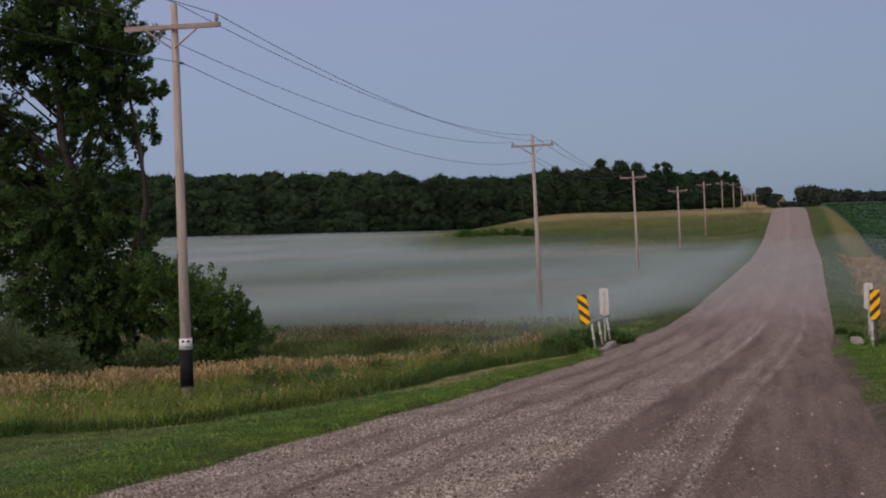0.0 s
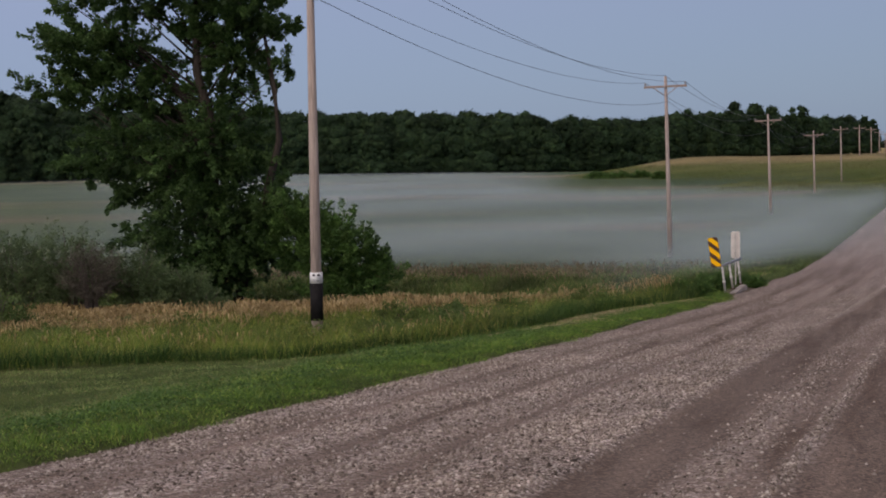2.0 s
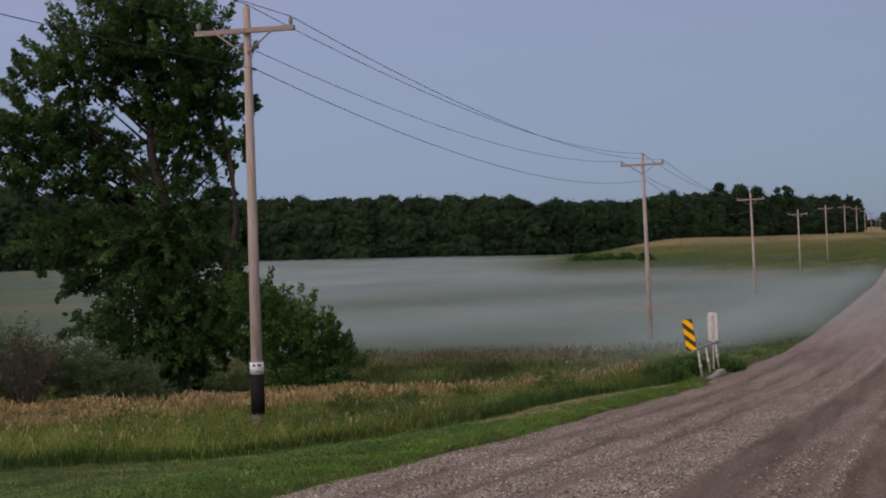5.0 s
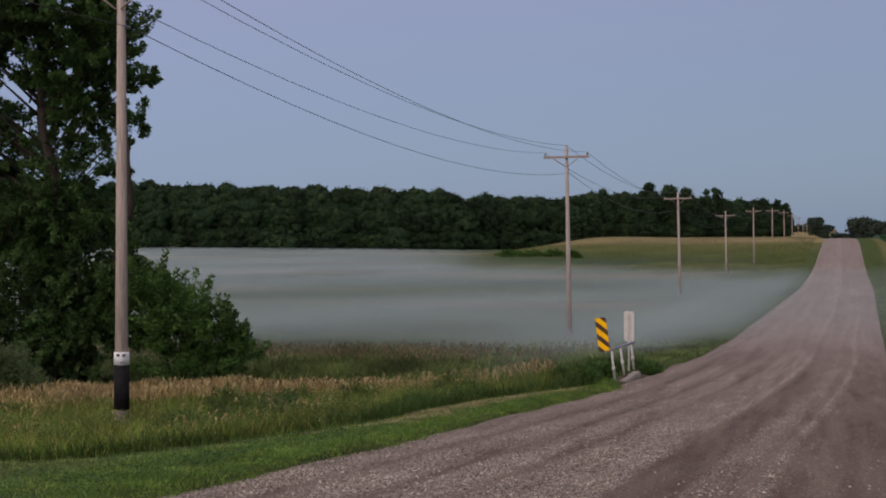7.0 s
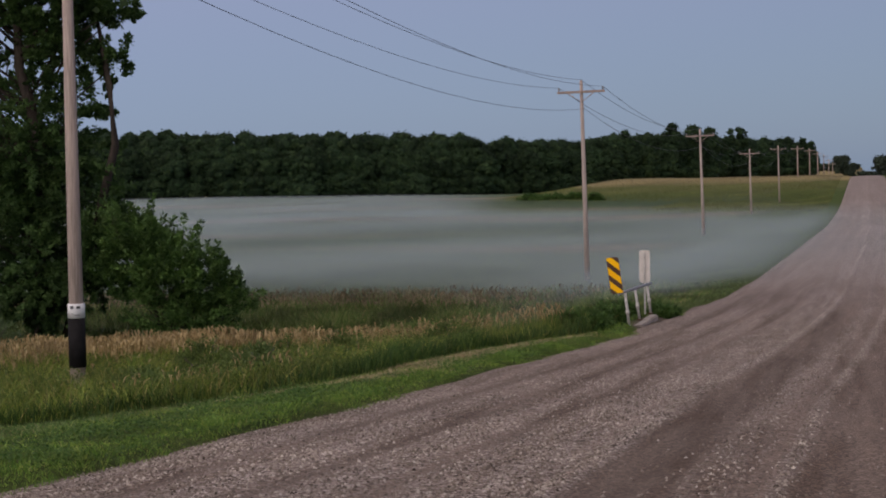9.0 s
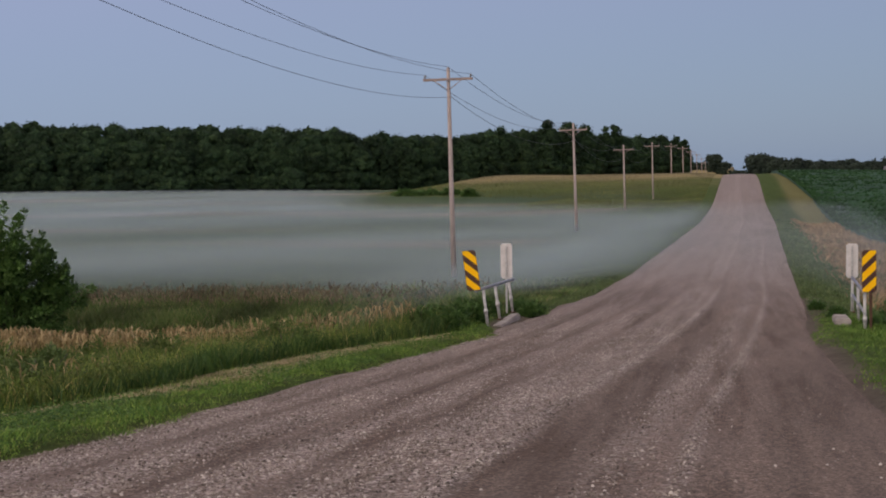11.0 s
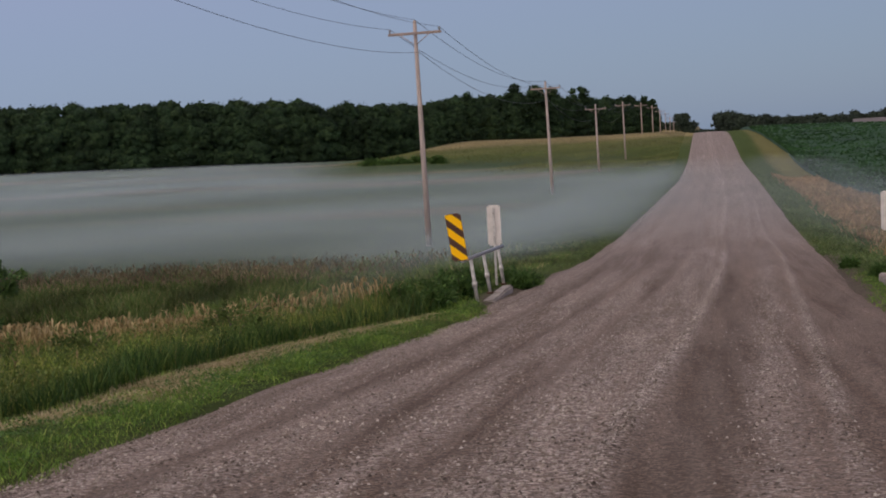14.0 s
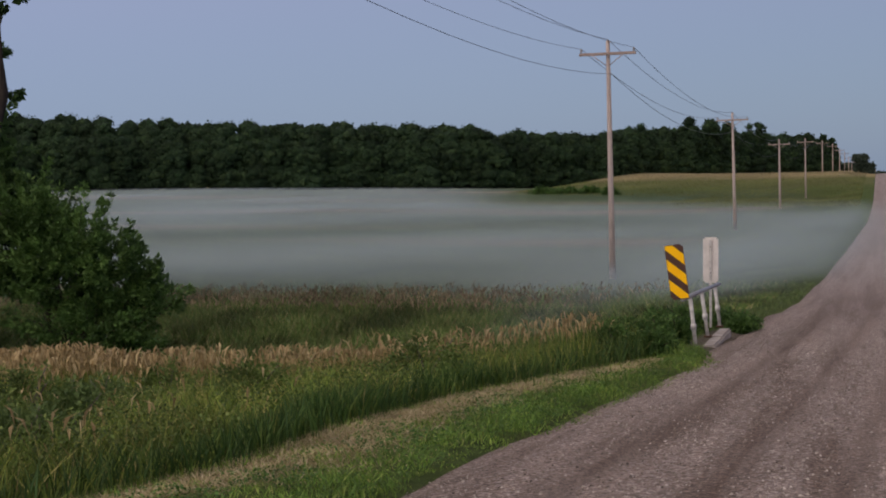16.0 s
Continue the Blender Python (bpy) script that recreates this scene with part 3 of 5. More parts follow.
def scatter(n, x0, x1, y0, y1, seed, keep):
    r = np.random.default_rng(seed)
    x, y = x0 + (x1 - x0) * r.random(n), y0 + (y1 - y0) * r.random(n)
    k = r.random(n) < keep(x, y)
    return x[k], y[k], np.random.default_rng(seed + 1)


def stuff(name, made, material, label, category):
    return tagged(new(name, mesh_np(name, made[0], made[1], material)), label, category, kind="stuff")


# mown verge on the left
x, y, r = scatter(460000, -19, 0.9, -39, 2, 11, lambda x, y: ~by_kerb(x, y) * np.where(left_of(x, y) > 4, 0.55, 1.0) * (1 - 0.93 * beaten(x, y)) * (left_of(x, y) > -0.22 + 0.2 * swell(x * 30, y * 25)) * (left_of(x, y) < tall_edge(y) + 0.3) * np.clip(0.5 + 1.2 * sm(left_of(x, y), -0.2, 0.1), 0, 1))
hh = (0.02 + 0.04 * r.random(len(x))) * (0.5 + 1.5 * sm(0.6 * clumps(x, y, 0.5) + 0.4 * clumps(x, y, 0.19, 1), 0.35, 0.8))
faded = left_of(x, y) + 0.9 * swell(x * 5, y * 3) + 1.2 * r.random(len(x)) > 3.3
for name, pick, material, label in (("mown_verge", ~faded, LAWN, "short bright green grass beside the road"), ("faded_verge", faded, OLIVE, "short olive and straw-coloured mown grass")):
    stuff(name, blades(x[pick], y[pick], land(x[pick], y[pick]) - 0.01, hh[pick], 0.008 + 0 * x[pick], 0.9, 12), material, label, "grass")
# ragged edge where the verge meets the gravel
x, y, r = scatter(120000, -2.2, 1.3, -44, 7, 13, lambda x, y: ~by_kerb(x, y) * (left_of(x, y) > -0.28 + 0.20 * swell(x * 20, y * 17) + 0.22 * swell(x * 4, y * 6)) * (1 - sm(left_of(x, y), 0.1, 0.7)))
stuff("verge_edge", blades(x, y, land(x, y) + 0.06, (0.03 + 0.06 * r.random(len(x))) * (0.5 + 1.2 * sm(clumps(x, y, 0.4, 2), 0.3, 0.9)), 0.008 + 0 * x, 0.9, 14), EDGE_GRASS, "short dark green grass and clover edging the gravel", "grass")
# dry beaten strip along the foot of the tall grass
x, y, r = scatter(210000, -8, 0, -19, 0, 15, beaten)
stuff("dry_path_grass", blades(x, y, land(x, y) - 0.01, 0.02 + 0.05 * r.random(len(x)), 0.010 + 0 * x, 1.6, 16), STRAW, "flattened dry grass along the verge", "grass")
# tall green grass
def tall_keep(x, y):
    d = left_of(x, y) - tall_edge(y)
    return ~by_kerb(x, y) * sm(d, 0.0, 0.25) * (y < 2.0) * (0.5 + 0.55 * (swell(x * 6, y * 6) > -0.3))
x, y, r = scatter(180000, -30, 0.5, -24, 3, 21, tall_keep)
hh = (0.22 + 0.36 * r.random(len(x))) * (0.55 + 0.45 * sm(left_of(x, y) - tall_edge(y), 0, 1.2) + 0.5 * (clumps(x, y, 0.9, 5) - 0.4))
stuff("tall_grass", blades(x, y, land(x, y) - 0.02, hh, 0.0105 + 0 * x, 0.85, 22), GRASS, "tall green meadow grass behind the verge", "grass")
# its dense front, in darker blades that paint the shade at its foot
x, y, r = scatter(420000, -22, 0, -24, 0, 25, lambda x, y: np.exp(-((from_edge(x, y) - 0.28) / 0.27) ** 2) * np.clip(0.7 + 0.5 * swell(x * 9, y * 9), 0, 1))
stuff("grass_front", blades(x, y, land(x, y) - 0.02, (0.26 + 0.24 * r.random(len(x))) * (0.6 + 0.7 * clumps(x, y, 0.8, 18)), 0.011 + 0 * x, 0.45, 26), SHADED_GRASS, "dense green grass at the meadow edge, coloured dark for shade", "grass")
# ripe seed heads among it
def gold_keep(x, y):
    d = left_of(x, y) - tall_edge(y)
    return np.clip((0.03 + 0.97 * sm(y - np.clip(-13 + 0.7 * (x + 16), -14.5, -4.0), 0, 2.5)) * (0.6 + 0.4 * sm(y, -7.5, -3)) * sm(d, 0.4, 1.6) * (y < -1.0 + 0.6 * swell(x * 3, y)) * (1 - 0.5 * sm(-x, 17, 24)) * (0.12 + 1.15 * sm(0.6 * clumps(x, y, 2.3, 6) + 0.4 * clumps(x, y, 0.8, 7), 0.25, 0.75)), 0, 1)
x, y, r = scatter(150000, -30, -1, -20, 0, 31, gold_keep)
hh = (0.42 + 0.30 * r.random(len(x))) * (0.72 + 0.35 * sm(y, -12, -4) + 0.3 * (clumps(x, y, 1.1, 8) - 0.5))
zz = land(x, y)
stuff("ripe_grass_stalks", blades(x, y, zz, hh, 0.008 + 0 * x, 0.15, 32), GRASS, "slim yellow-green grass stalks", "grass")
stuff("ripe_grass_heads", heads(x, y, zz, hh + 0.06, 0.14 + 0.12 * r.random(len(x)), 0.012 + 0.011 * r.random(len(x)), 33), GOLD, "nodding tan seed heads of ripe grass", "grass")
# marsh grass down in the creek bed and out to the mist
x, y, r = scatter(200000, -60, 0.8, 0, 29, 41, lambda x, y: ~by_kerb(x, y) * (left_of(x, y) > 0.6) * (1 - 0.8 * sm(y, 23.5, 25.5)) * (0.5 + 0.5 * sm(-x, 40, 20)))
hh = (0.32 + 0.35 * r.random(len(x)) + 0.4 * (clumps(x, y, 2.2, 11) - 0.3)) * (0.3 + 0.7 * sm(left_of(x, y), 0.8, 4.5))
stuff("marsh_grass", blades(x, y, land(x, y) - 0.02, hh, 0.024 + 0 * x, 0.8, 42), REED, "dark rank marsh grass along the creek", "grass")
x, y, r = scatter(90000, -70, 0, 18, 29, 51, lambda x, y: sm(left_of(x, y), 3, 10) * np.clip(0.95 * 0.45 * sm(y, 15.0, 21) * (1 - sm(y, 22, 26)) * (0.7 + 0.5 * swell(x * 4, y * 3)), 0, 1))
hh = 0.62 + 0.34 * r.random(len(x))
stuff("marsh_heads", heads(x, y, land(x, y), hh, 0.14 + 0.1 * r.random(len(x)), 0.014 + 0.010 * r.random(len(x)), 52), RUSSET, "brown seed heads above the marsh grass", "grass")
# verges beyond the bridge and on the right
x, y, r = scatter(120000, -6, 24, 5, 120, 61, lambda x, y: ~by_kerb(x, y) * ((left_of(x, y) > -0.1) * (left_of(x, y) < 6) * (1 - sm(y, 14, 34)) + (right_of(x, y) > -0.1) * (right_of(x, y) < 5.5)) * np.clip(40 / np.maximum(y, 14), 0.12, 1))
hh = (0.07 + 0.14 * r.random(len(x))) * (0.6 + 0.4 * sm(np.maximum(left_of(x, y), right_of(x, y)), 0, 2))
stuff("road_verge", blades(x, y, land(x, y) - 0.01, hh, 0.018 + 0.0006 * y, 0.8, 62), VERGE_FAR, "green verge grass along the far road", "grass")
x, y, r = scatter(80000, 7, 16, -22, 6, 71, lambda x, y: sm(right_of(x, y) + 0.3 * swell(x * 12, y * 9), -0.15, 0.2) * np.clip(0.8 + 0.6 * swell(x * 7, y * 6), 0.25, 1))
hh = 0.05 + 0.20 * r.random(len(x)) * sm(right_of(x, y), 0, 2) + 0.25 * r.random(len(x)) * sm(y, -4, 1) * sm(right_of(x, y), 0.8, 1.8)
stuff("near_right_verge", blades(x, y, land(x, y) - 0.01, hh, 0.012 + 0 * x, 0.9, 72), EDGE_GRASS, "patchy green verge grass beside the gravel", "grass")
x, y, r = scatter(70000, 9, 26, 2, 130, 81, lambda x, y: np.clip(0.35 + 1.2 * clumps(x, y, 3.0, 17), 0, 1) * sm(right_of(x, y), 1.2, 3.6) * (1 - sm(right_of(x, y), 7.0, 10)) * sm(y + 2.0 * swell(x * 6, y * 5), 6, 16) * np.clip(45 / np.maximum(y, 10), 0.4, 1))
hh = 0.14 + 0.34 * r.random(len(x)) * (0.4 + 0.9 * clumps(x, y, 2.5, 16))
stuff("dry_verge_grass", blades(x, y, land(x, y) - 0.01, hh, 0.012 + 0.0010 * y, 0.8, 82), DRY, "dry reddish-tan grass beside the crop field", "grass")


# rough grass on the knoll
x, y, r = scatter(130000, -80, 1, 150, 350, 85, lambda x, y: (left_of(x, y) > 0.5) * sm(np.maximum(knoll_share(x, y), 0.6 * sm(x, -30, -12) * sm(y, 150, 200)), 0.03, 0.2) * np.clip(230 / y, 0.3, 1))
zz = land(x, y)
top = zz + 0.5 * (clumps(x, y, 22, 19) - 0.5) > 1.75 + 0.4 * r.random(len(x))
hh = 0.10 + 0.16 * r.random(len(x))
stuff("knoll_green_grass", blades(x[~top], y[~top], zz[~top] - 0.03, hh[~top], 0.08 + 0 * x[~top], 0.9, 86), KNOLL, "olive green rough grass on the knoll", "grass")
stuff("knoll_dry_grass", blades(x[top], y[top], zz[top] - 0.03, hh[top], 0.08 + 0 * x[top], 0.9, 87), PALE_DRY, "pale dry grass along the top of the knoll", "grass")


# ---- crop field on the right ----
def crop_left(y):
    return centre(y) + half(y) + np.interp(y, (0, 30, 110, 200, 300), (7.8, 7.2, 5.9, 6.8, 4.8))


cu, cy = np.linspace(0, 1, 90) ** 1.8, grid_axis(((18, 60, 1.5), (60, 200, 3), (200, 420, 6)))
CU, CY = np.meshgrid(cu, cy)
CX = crop_left(CY) + CU * 170
cz = land(CX, CY) + 0.75 * sm(CU, 0.0, 0.004) + 0.10 * swell(CX * 11, CY * 9) + 0.05 * rng.standard_normal(CX.shape)
ii = np.arange((len(cy) - 1) * 90).reshape(len(cy) - 1, 90)[:, :-1].ravel()
stuff("crop_canopy", (np.stack([CX, CY, cz], -1).reshape(-1, 3), np.stack([ii, ii + 1, ii + 91, ii + 90], -1)), CROP, "dense dark green crop in a broad field", "crop")
n = 45000
r = np.random.default_rng(91)
y = 18 + 300 * r.random(n) ** 1.7
x = crop_left(y) + 150 * r.random(n) ** 1.6
z = land(x, y) + 0.45
stuff("crop_leaves", blades(x, y, z, 0.35 + 0.3 * r.random(n), 0.10 + 0.001 * y, 0.9, 92, 0.2), CROP, "broad dark green crop leaves", "crop")


# ---- leaves, trees ----
def leaves(p, size, seed, face=None, loose=0.6):
    """A folded pointed leaf at each point; with face given, its flat side turns roughly that way."""
    r = np.random.default_rng(seed)
    n = len(p)
    a = r.standard_normal((n, 3)) * (1, 1, 0.7)
    if face is not None:
        m = face + loose * r.standard_normal((n, 3))
        m /= np.linalg.norm(m, axis=1, keepdims=True)
        a -= m * (a * m).sum(1, keepdims=True)
    a /= np.linalg.norm(a, axis=1, keepdims=True)
    b = np.cross(a, m if face is not None else r.standard_normal((n, 3)))
    b /= np.linalg.norm(b, axis=1, keepdims=True)
    s = (size * (0.6 + 0.8 * r.random(n)))[:, None]
    v = np.stack([p, p + a * s * 0.5 + b * s * 0.34, p + a * s, p + a * s * 0.5 - b * s * 0.34], 1)
    return v.reshape(-1, 3), 4 * np.arange(n)[:, None] + [0, 1, 2, 3]


def in_blobs(blobs, n, seed, shell=0.55):
    """Points in ellipsoids (centre, radii), crowded towards their skins."""
    r = np.random.default_rng(seed)
    vol = np.array([b[1][0] * b[1][1] * b[1][2] for b in blobs])
    pick = r.choice(len(blobs), n, p=vol / vol.sum())
    c, q = np.array([b[0] for b in blobs])[pick], np.array([b[1] for b in blobs])[pick]
    d = r.standard_normal((n, 3))
    d /= np.linalg.norm(d, axis=1, keepdims=True)
    rad = shell + (1 - shell) * r.random(n) ** 0.6
    return c + d * q * rad[:, None], d


def limbs(base, tips, spread, r0, seed, sides=6, hubs=()):
    """A trunk through hubs with a limb to each tip; limbs leave at the nearest point of the trunk below the tip."""
    r = np.random.default_rng(seed)
    bm = bmesh.new()
    spine = [Vector(base)] + [Vector(h) for h in hubs]
    k = len(spine)
    tube(spine, [r0 * (1 - 0.8 * i / (k - 1)) for i in range(k)], 10, bm)
    for tip in tips:
        tip = Vector(tip)
        away = math.hypot(tip.x - spine[0].x, tip.y - spine[0].y)
        z = max(spine[0].z + 1.2, tip.z - away * (0.5 + 0.5 * r.random()) - 0.4)
        best = next((i for i in range(1, k) if spine[i].z >= z), k - 1)
        a = spine[best - 1].lerp(spine[best], min(1, max(0, (z - spine[best - 1].z) / (spine[best].z - spine[best - 1].z))))
        m = a.lerp(tip, 0.5) + Vector((r.normal(0, spread), r.normal(0, spread), 0.02 * (tip - a).length + r.normal(0, spread)))
        q = r0 * (0.16 + 0.05 * r.random())
        tube([a, m, tip], [q, q * 0.6, q * 0.15], sides, bm)
    return bm


# large tree behind the pole
TREE = (-21.3, 9.2)
BLOBS = (((-21.1, 9.3, 12.0), (2.8, 2.8, 1.9)), ((-23.9, 8.4, 11.2), (2.4, 2.6, 1.8)), ((-25.4, 7.9, 8.9), (2.2, 2.2, 1.2)), ((-24.4, 8.5, 8.0), (1.6, 2.2, 1.5)), ((-25.6, 8.0, 7.0), (2.0, 1.8, 1.0)), ((-27.6, 8.1, 7.6), (1.6, 1.2, 0.6)), ((-26.5, 8.1, 11.0), (1.3, 1.2, 0.8)), ((-27.4, 8.2, 9.4), (0.9, 1.0, 0.6)),
         ((-19.6, 9.7, 10.6), (1.7, 2.2, 2.2)), ((-21.7, 9.2, 9.9), (1.3, 1.6, 0.9)), ((-20.0, 9.4, 8.4), (1.2, 1.4, 0.8)), ((-21.4, 9.1, 4.9), (2.7, 3.0, 1.8)), ((-24.6, 8.0, 5.0), (1.9, 2.0, 1.3)), ((-26.2, 8.0, 4.2), (1.2, 1.2, 0.7)), ((-19.6, 9.7, 3.2), (1.8, 2.4, 2.2)),
         ((-21.8, 8.6, 1.6), (2.3, 2.6, 2.2)), ((-20.2, 8.8, 1.2), (2.0, 2.4, 1.8)), ((-23.8, 8.2, 3.3), (1.4, 1.5, 1.1)), ((-22.0, 9.0, 13.6), (2.0, 2.0, 1.2)), ((-18.6, 9.8, 7.9), (0.9, 1.2, 1.0)), ((-18.2, 9.5, 9.6), (1.0, 1.2, 0.5)), ((-18.9, 9.2, 1.6), (1.4, 1.8, 2.0)), ((-22.2, 8.4, 3.6), (1.8, 2.0, 1.4)), ((-24.3, 8.2, 1.6), (1.3, 1.4, 1.0)), ((-22.3, 9.4, 8.5), (2.0, 1.5, 0.9)), ((-19.4, 9.6, 6.7), (1.4, 1.4, 1.0)), ((-23.4, 8.8, 6.8), (1.4, 1.4, 0.8)), ((-21.2, 9.0, 6.9), (1.5, 1.4, 0.8)), ((-20.6, 9.4, 9.4), (1.6, 1.6, 1.0)), ((-20.9, 8.3, 0.1), (2.4, 1.8, 1.4)))


def sprays(centres, ways, fat, tone, per, size, seed):
    """Bunches of hanging leaves round each centre; the leaves of a bunch share one tone."""
    r = np.random.default_rng(seed)
    n = len(centres)
    off = r.standard_normal((n, per, 3))
    off /= np.linalg.norm(off, axis=2, keepdims=True)
    p = centres[:, None] + off * fat[:, None, None] * r.random((n, per, 1)) ** 0.5
    a = off * 0.6 + ways[:, None] * 0.7 + np.array([0, 0, -0.2]) + 0.3 * r.standard_normal((n, per, 3))
    a /= np.linalg.norm(a, axis=2, keepdims=True)
    face = np.array([0, 0, 1.0]) + 0.55 * r.standard_normal((n, per, 3)) + off * 0.5
    b = np.cross(a, face)
    b /= np.linalg.norm(b, axis=2, keepdims=True)
    fold = np.cross(a, b)
    s = size * (0.65 + 0.7 * r.random((n, per, 1)))
    v = np.stack([p, p + a * s * 0.45 + b * s * 0.27 + fold * s * 0.08, p + a * s, p + a * s * 0.45 - b * s * 0.27 + fold * s * 0.08], 2).reshape(-1, 3)
    return v, 4 * np.arange(n * per)[:, None] + [0, 1, 2, 3], np.repeat(tone, per * 4)


def leafy(name, made, material, parent, label=""):
    me = mesh_np(name, made[0], made[1], material)
    ta = me.attributes.new("spray", "FLOAT", "POINT")
    ta.data.foreach_set("value", made[2].astype(np.float32))
    ob = new(name, me)
    ob.parent = parent
    return tagged(ob, label)


def branchlets(blobs, count, seed, rise, reach=1.15, arch=0.25):
    """Leaf-bearing ends of branches: roots inside the blobs, tips at and past their skins, arching over."""
    r = np.random.default_rng(seed)
    vol = np.array([(b[1][0] * b[1][1] * b[1][2]) ** 0.75 for b in blobs])
    pick = r.choice(len(blobs), count, p=vol / vol.sum())
    c, q = np.array([b[0] for b in blobs])[pick], np.array([b[1] for b in blobs])[pick]
    d = r.standard_normal((count, 3))
    d /= np.linalg.norm(d, axis=1, keepdims=True)
    root = c + d * q * 0.3
    tip = c + (d + rise) * q * (reach * (0.62 + 0.46 * r.random((count, 1))))
    bow = root + (tip - root) * 0.55 + np.array([0, 0, 1]) * (arch * np.linalg.norm(tip - root, axis=1) * (0.4 + 0.6 * r.random(count)))[:, None]
    return root, bow, tip


def along(root, bow, tip, t):
    return root * (1 - t) ** 2 + bow * 2 * t * (1 - t) + tip * t * t


def dress(blobs, count, steps, per, size, fat, seed, rise, reach=1.15, arch=0.25):
    """Plumes of leaves along the branch ends, thick at the root and tapering to the tip."""
    r = np.random.default_rng(seed + 1)
    root, bow, tip = branchlets(blobs, count, seed, rise, reach, arch)
    base = r.random(count)
    cs, ws, fs, ts = [], [], [], []
    for k in range(steps):
        t = 0.25 + 0.75 * (k + 0.8 * r.random((count, 1))) / steps
        taper = fat * (1.75 - 1.35 * t[:, 0])
        cs.append(along(root, bow, tip, t) + 0.5 * taper[:, None] * r.standard_normal((count, 3)))
        w = 2 * (1 - t) * (bow - root) + 2 * t * (tip - bow)
        ws.append(w / np.linalg.norm(w, axis=1, keepdims=True))
        fs.append(taper)
        # tone also rises towards the tip, painting in the light on outer leaves
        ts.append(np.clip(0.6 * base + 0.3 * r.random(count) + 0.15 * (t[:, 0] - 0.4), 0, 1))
    return (root, bow, tip), sprays(*(np.concatenate(q) for q in (cs, ws, fs, ts)), per, size, seed + 2)


def broad_tree():
    root = empty("broadleaf_tree", (0, 0, 0))
    z0 = float(land(*TREE))
    # upper plumes stand up, lower ones spread and hang
    high, low = [b for b in BLOBS if b[0][2] > 6.0], [b for b in BLOBS if b[0][2] <= 6.0]
    wood, made = dress(high, 640, 13, 15, 0.15, 0.12, 101, np.array([-0.08, 0, 0.42]), 1.25, 0.0)
    wood_low, made_low = dress(low, 420, 13, 15, 0.15, 0.13, 111, np.array([-0.12, 0, -0.05]), 1.28, 0.18)
    wood = tuple(np.concatenate(q) for q in zip(wood, wood_low))
    made = (np.concatenate([made[0], made_low[0]]), np.concatenate([made[1], made_low[1] + len(made[0])]), np.concatenate([made[2], made_low[2]]))
    hubs = ((TREE[0] + 0.1, TREE[1], 2.5), (TREE[0] + 0.2, TREE[1], 5.5), (TREE[0] - 0.5, TREE[1], 8.0), (TREE[0] - 0.5, TREE[1], 11.0), (TREE[0] - 0.8, TREE[1], 13.2))
    bm = limbs((*TREE, z0 - 0.1), [c for c, e in BLOBS if c[2] > 3] + [tuple(p) for p in wood[0][::14]], 0.25, 0.34, 8, 6, hubs)
    tube([(-20.6, 9.3, z0), (-19.0, 9.4, 3.2), (-18.4, 9.4, 5.2), (-18.6, 9.5, 7.2), (-19.2, 9.7, 10.5)], [0.22, 0.17, 0.14, 0.11, 0.04], 8, bm)
    for a, b, c in zip(*(q[::5] for q in wood)):
        tube([a, along(a, b, c, 0.5), c], [0.028, 0.018, 0.006], 4, bm, False)
    part("trunk", bm, BARK, root, "dark forked trunk with limbs")
    # inner leaves: all get the darkest tone, shade inside the crown put into colour
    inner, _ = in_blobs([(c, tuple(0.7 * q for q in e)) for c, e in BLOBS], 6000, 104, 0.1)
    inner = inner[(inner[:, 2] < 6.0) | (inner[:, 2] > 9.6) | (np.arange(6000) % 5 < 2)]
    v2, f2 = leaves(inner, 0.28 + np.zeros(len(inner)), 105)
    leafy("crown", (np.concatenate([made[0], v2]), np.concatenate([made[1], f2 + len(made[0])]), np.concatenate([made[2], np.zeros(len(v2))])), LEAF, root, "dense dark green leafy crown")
    return tagged(root, "large dark green broadleaf tree beside the pole", "tree")


broad_tree()


def bush(name, at, blobs, count, steps, per, size, leaf, label, seed, fat=0.10, wood=BARK, rise=0.35):
    root = empty(name, at)
    o = np.array(at)
    ends, made = dress([(np.array(c) - o, e) for c, e in blobs], count, steps, per, size, fat, seed, np.array([0, 0, rise]), 1.12, 0.05)
    bm = bmesh.new()
    for a, b, c in zip(*(q[::7] for q in ends)):
        tube([(0.25 * a[0], 0.25 * a[1], -0.05), (0.7 * a[0], 0.7 * a[1], max(0.1, 0.7 * a[2])), tuple(along(a, b, c, 0.5)), c], [0.03, 0.02, 0.012, 0.004], 5, bm)
    part("woody_base", bm, wood, root)
    leafy("foliage", made, leaf, root)
    return tagged(root, label, "bush")


def floor_at(x, y):
    return (x, y, float(land(x, y)))


bush("bare_shrub", floor_at(-18.9, -4.6), (((-18.9, -4.6, 0.7), (1.1, 0.8, 0.9)),), 260, 6, 6, 0.055, TWIGGY, "half-dead greyish-brown shrub among the willows", 291, 0.10, DEAD_TWIG)
bush("sapling_clump", floor_at(-15.2, 8.0), (((-15.7, 7.8, 0.5), (1.5, 1.5, 1.5)), ((-14.6, 8.0, 0.2), (1.0, 1.2, 1.1)), ((-16.4, 7.8, 1.4), (0.9, 1.0, 1.1)), ((-13.6, 8.2, 0.0), (0.7, 0.8, 0.6)), ((-17.4, 8.2, 1.0), (1.2, 1.2, 1.8)), ((-15.0, 7.4, -0.9), (2.0, 1.2, 0.8))), 330, 11, 11, 0.13, BUSH_LEAF, "leafy green sapling clump at the foot of the tree", 201, 0.12, BARK, 0.5)
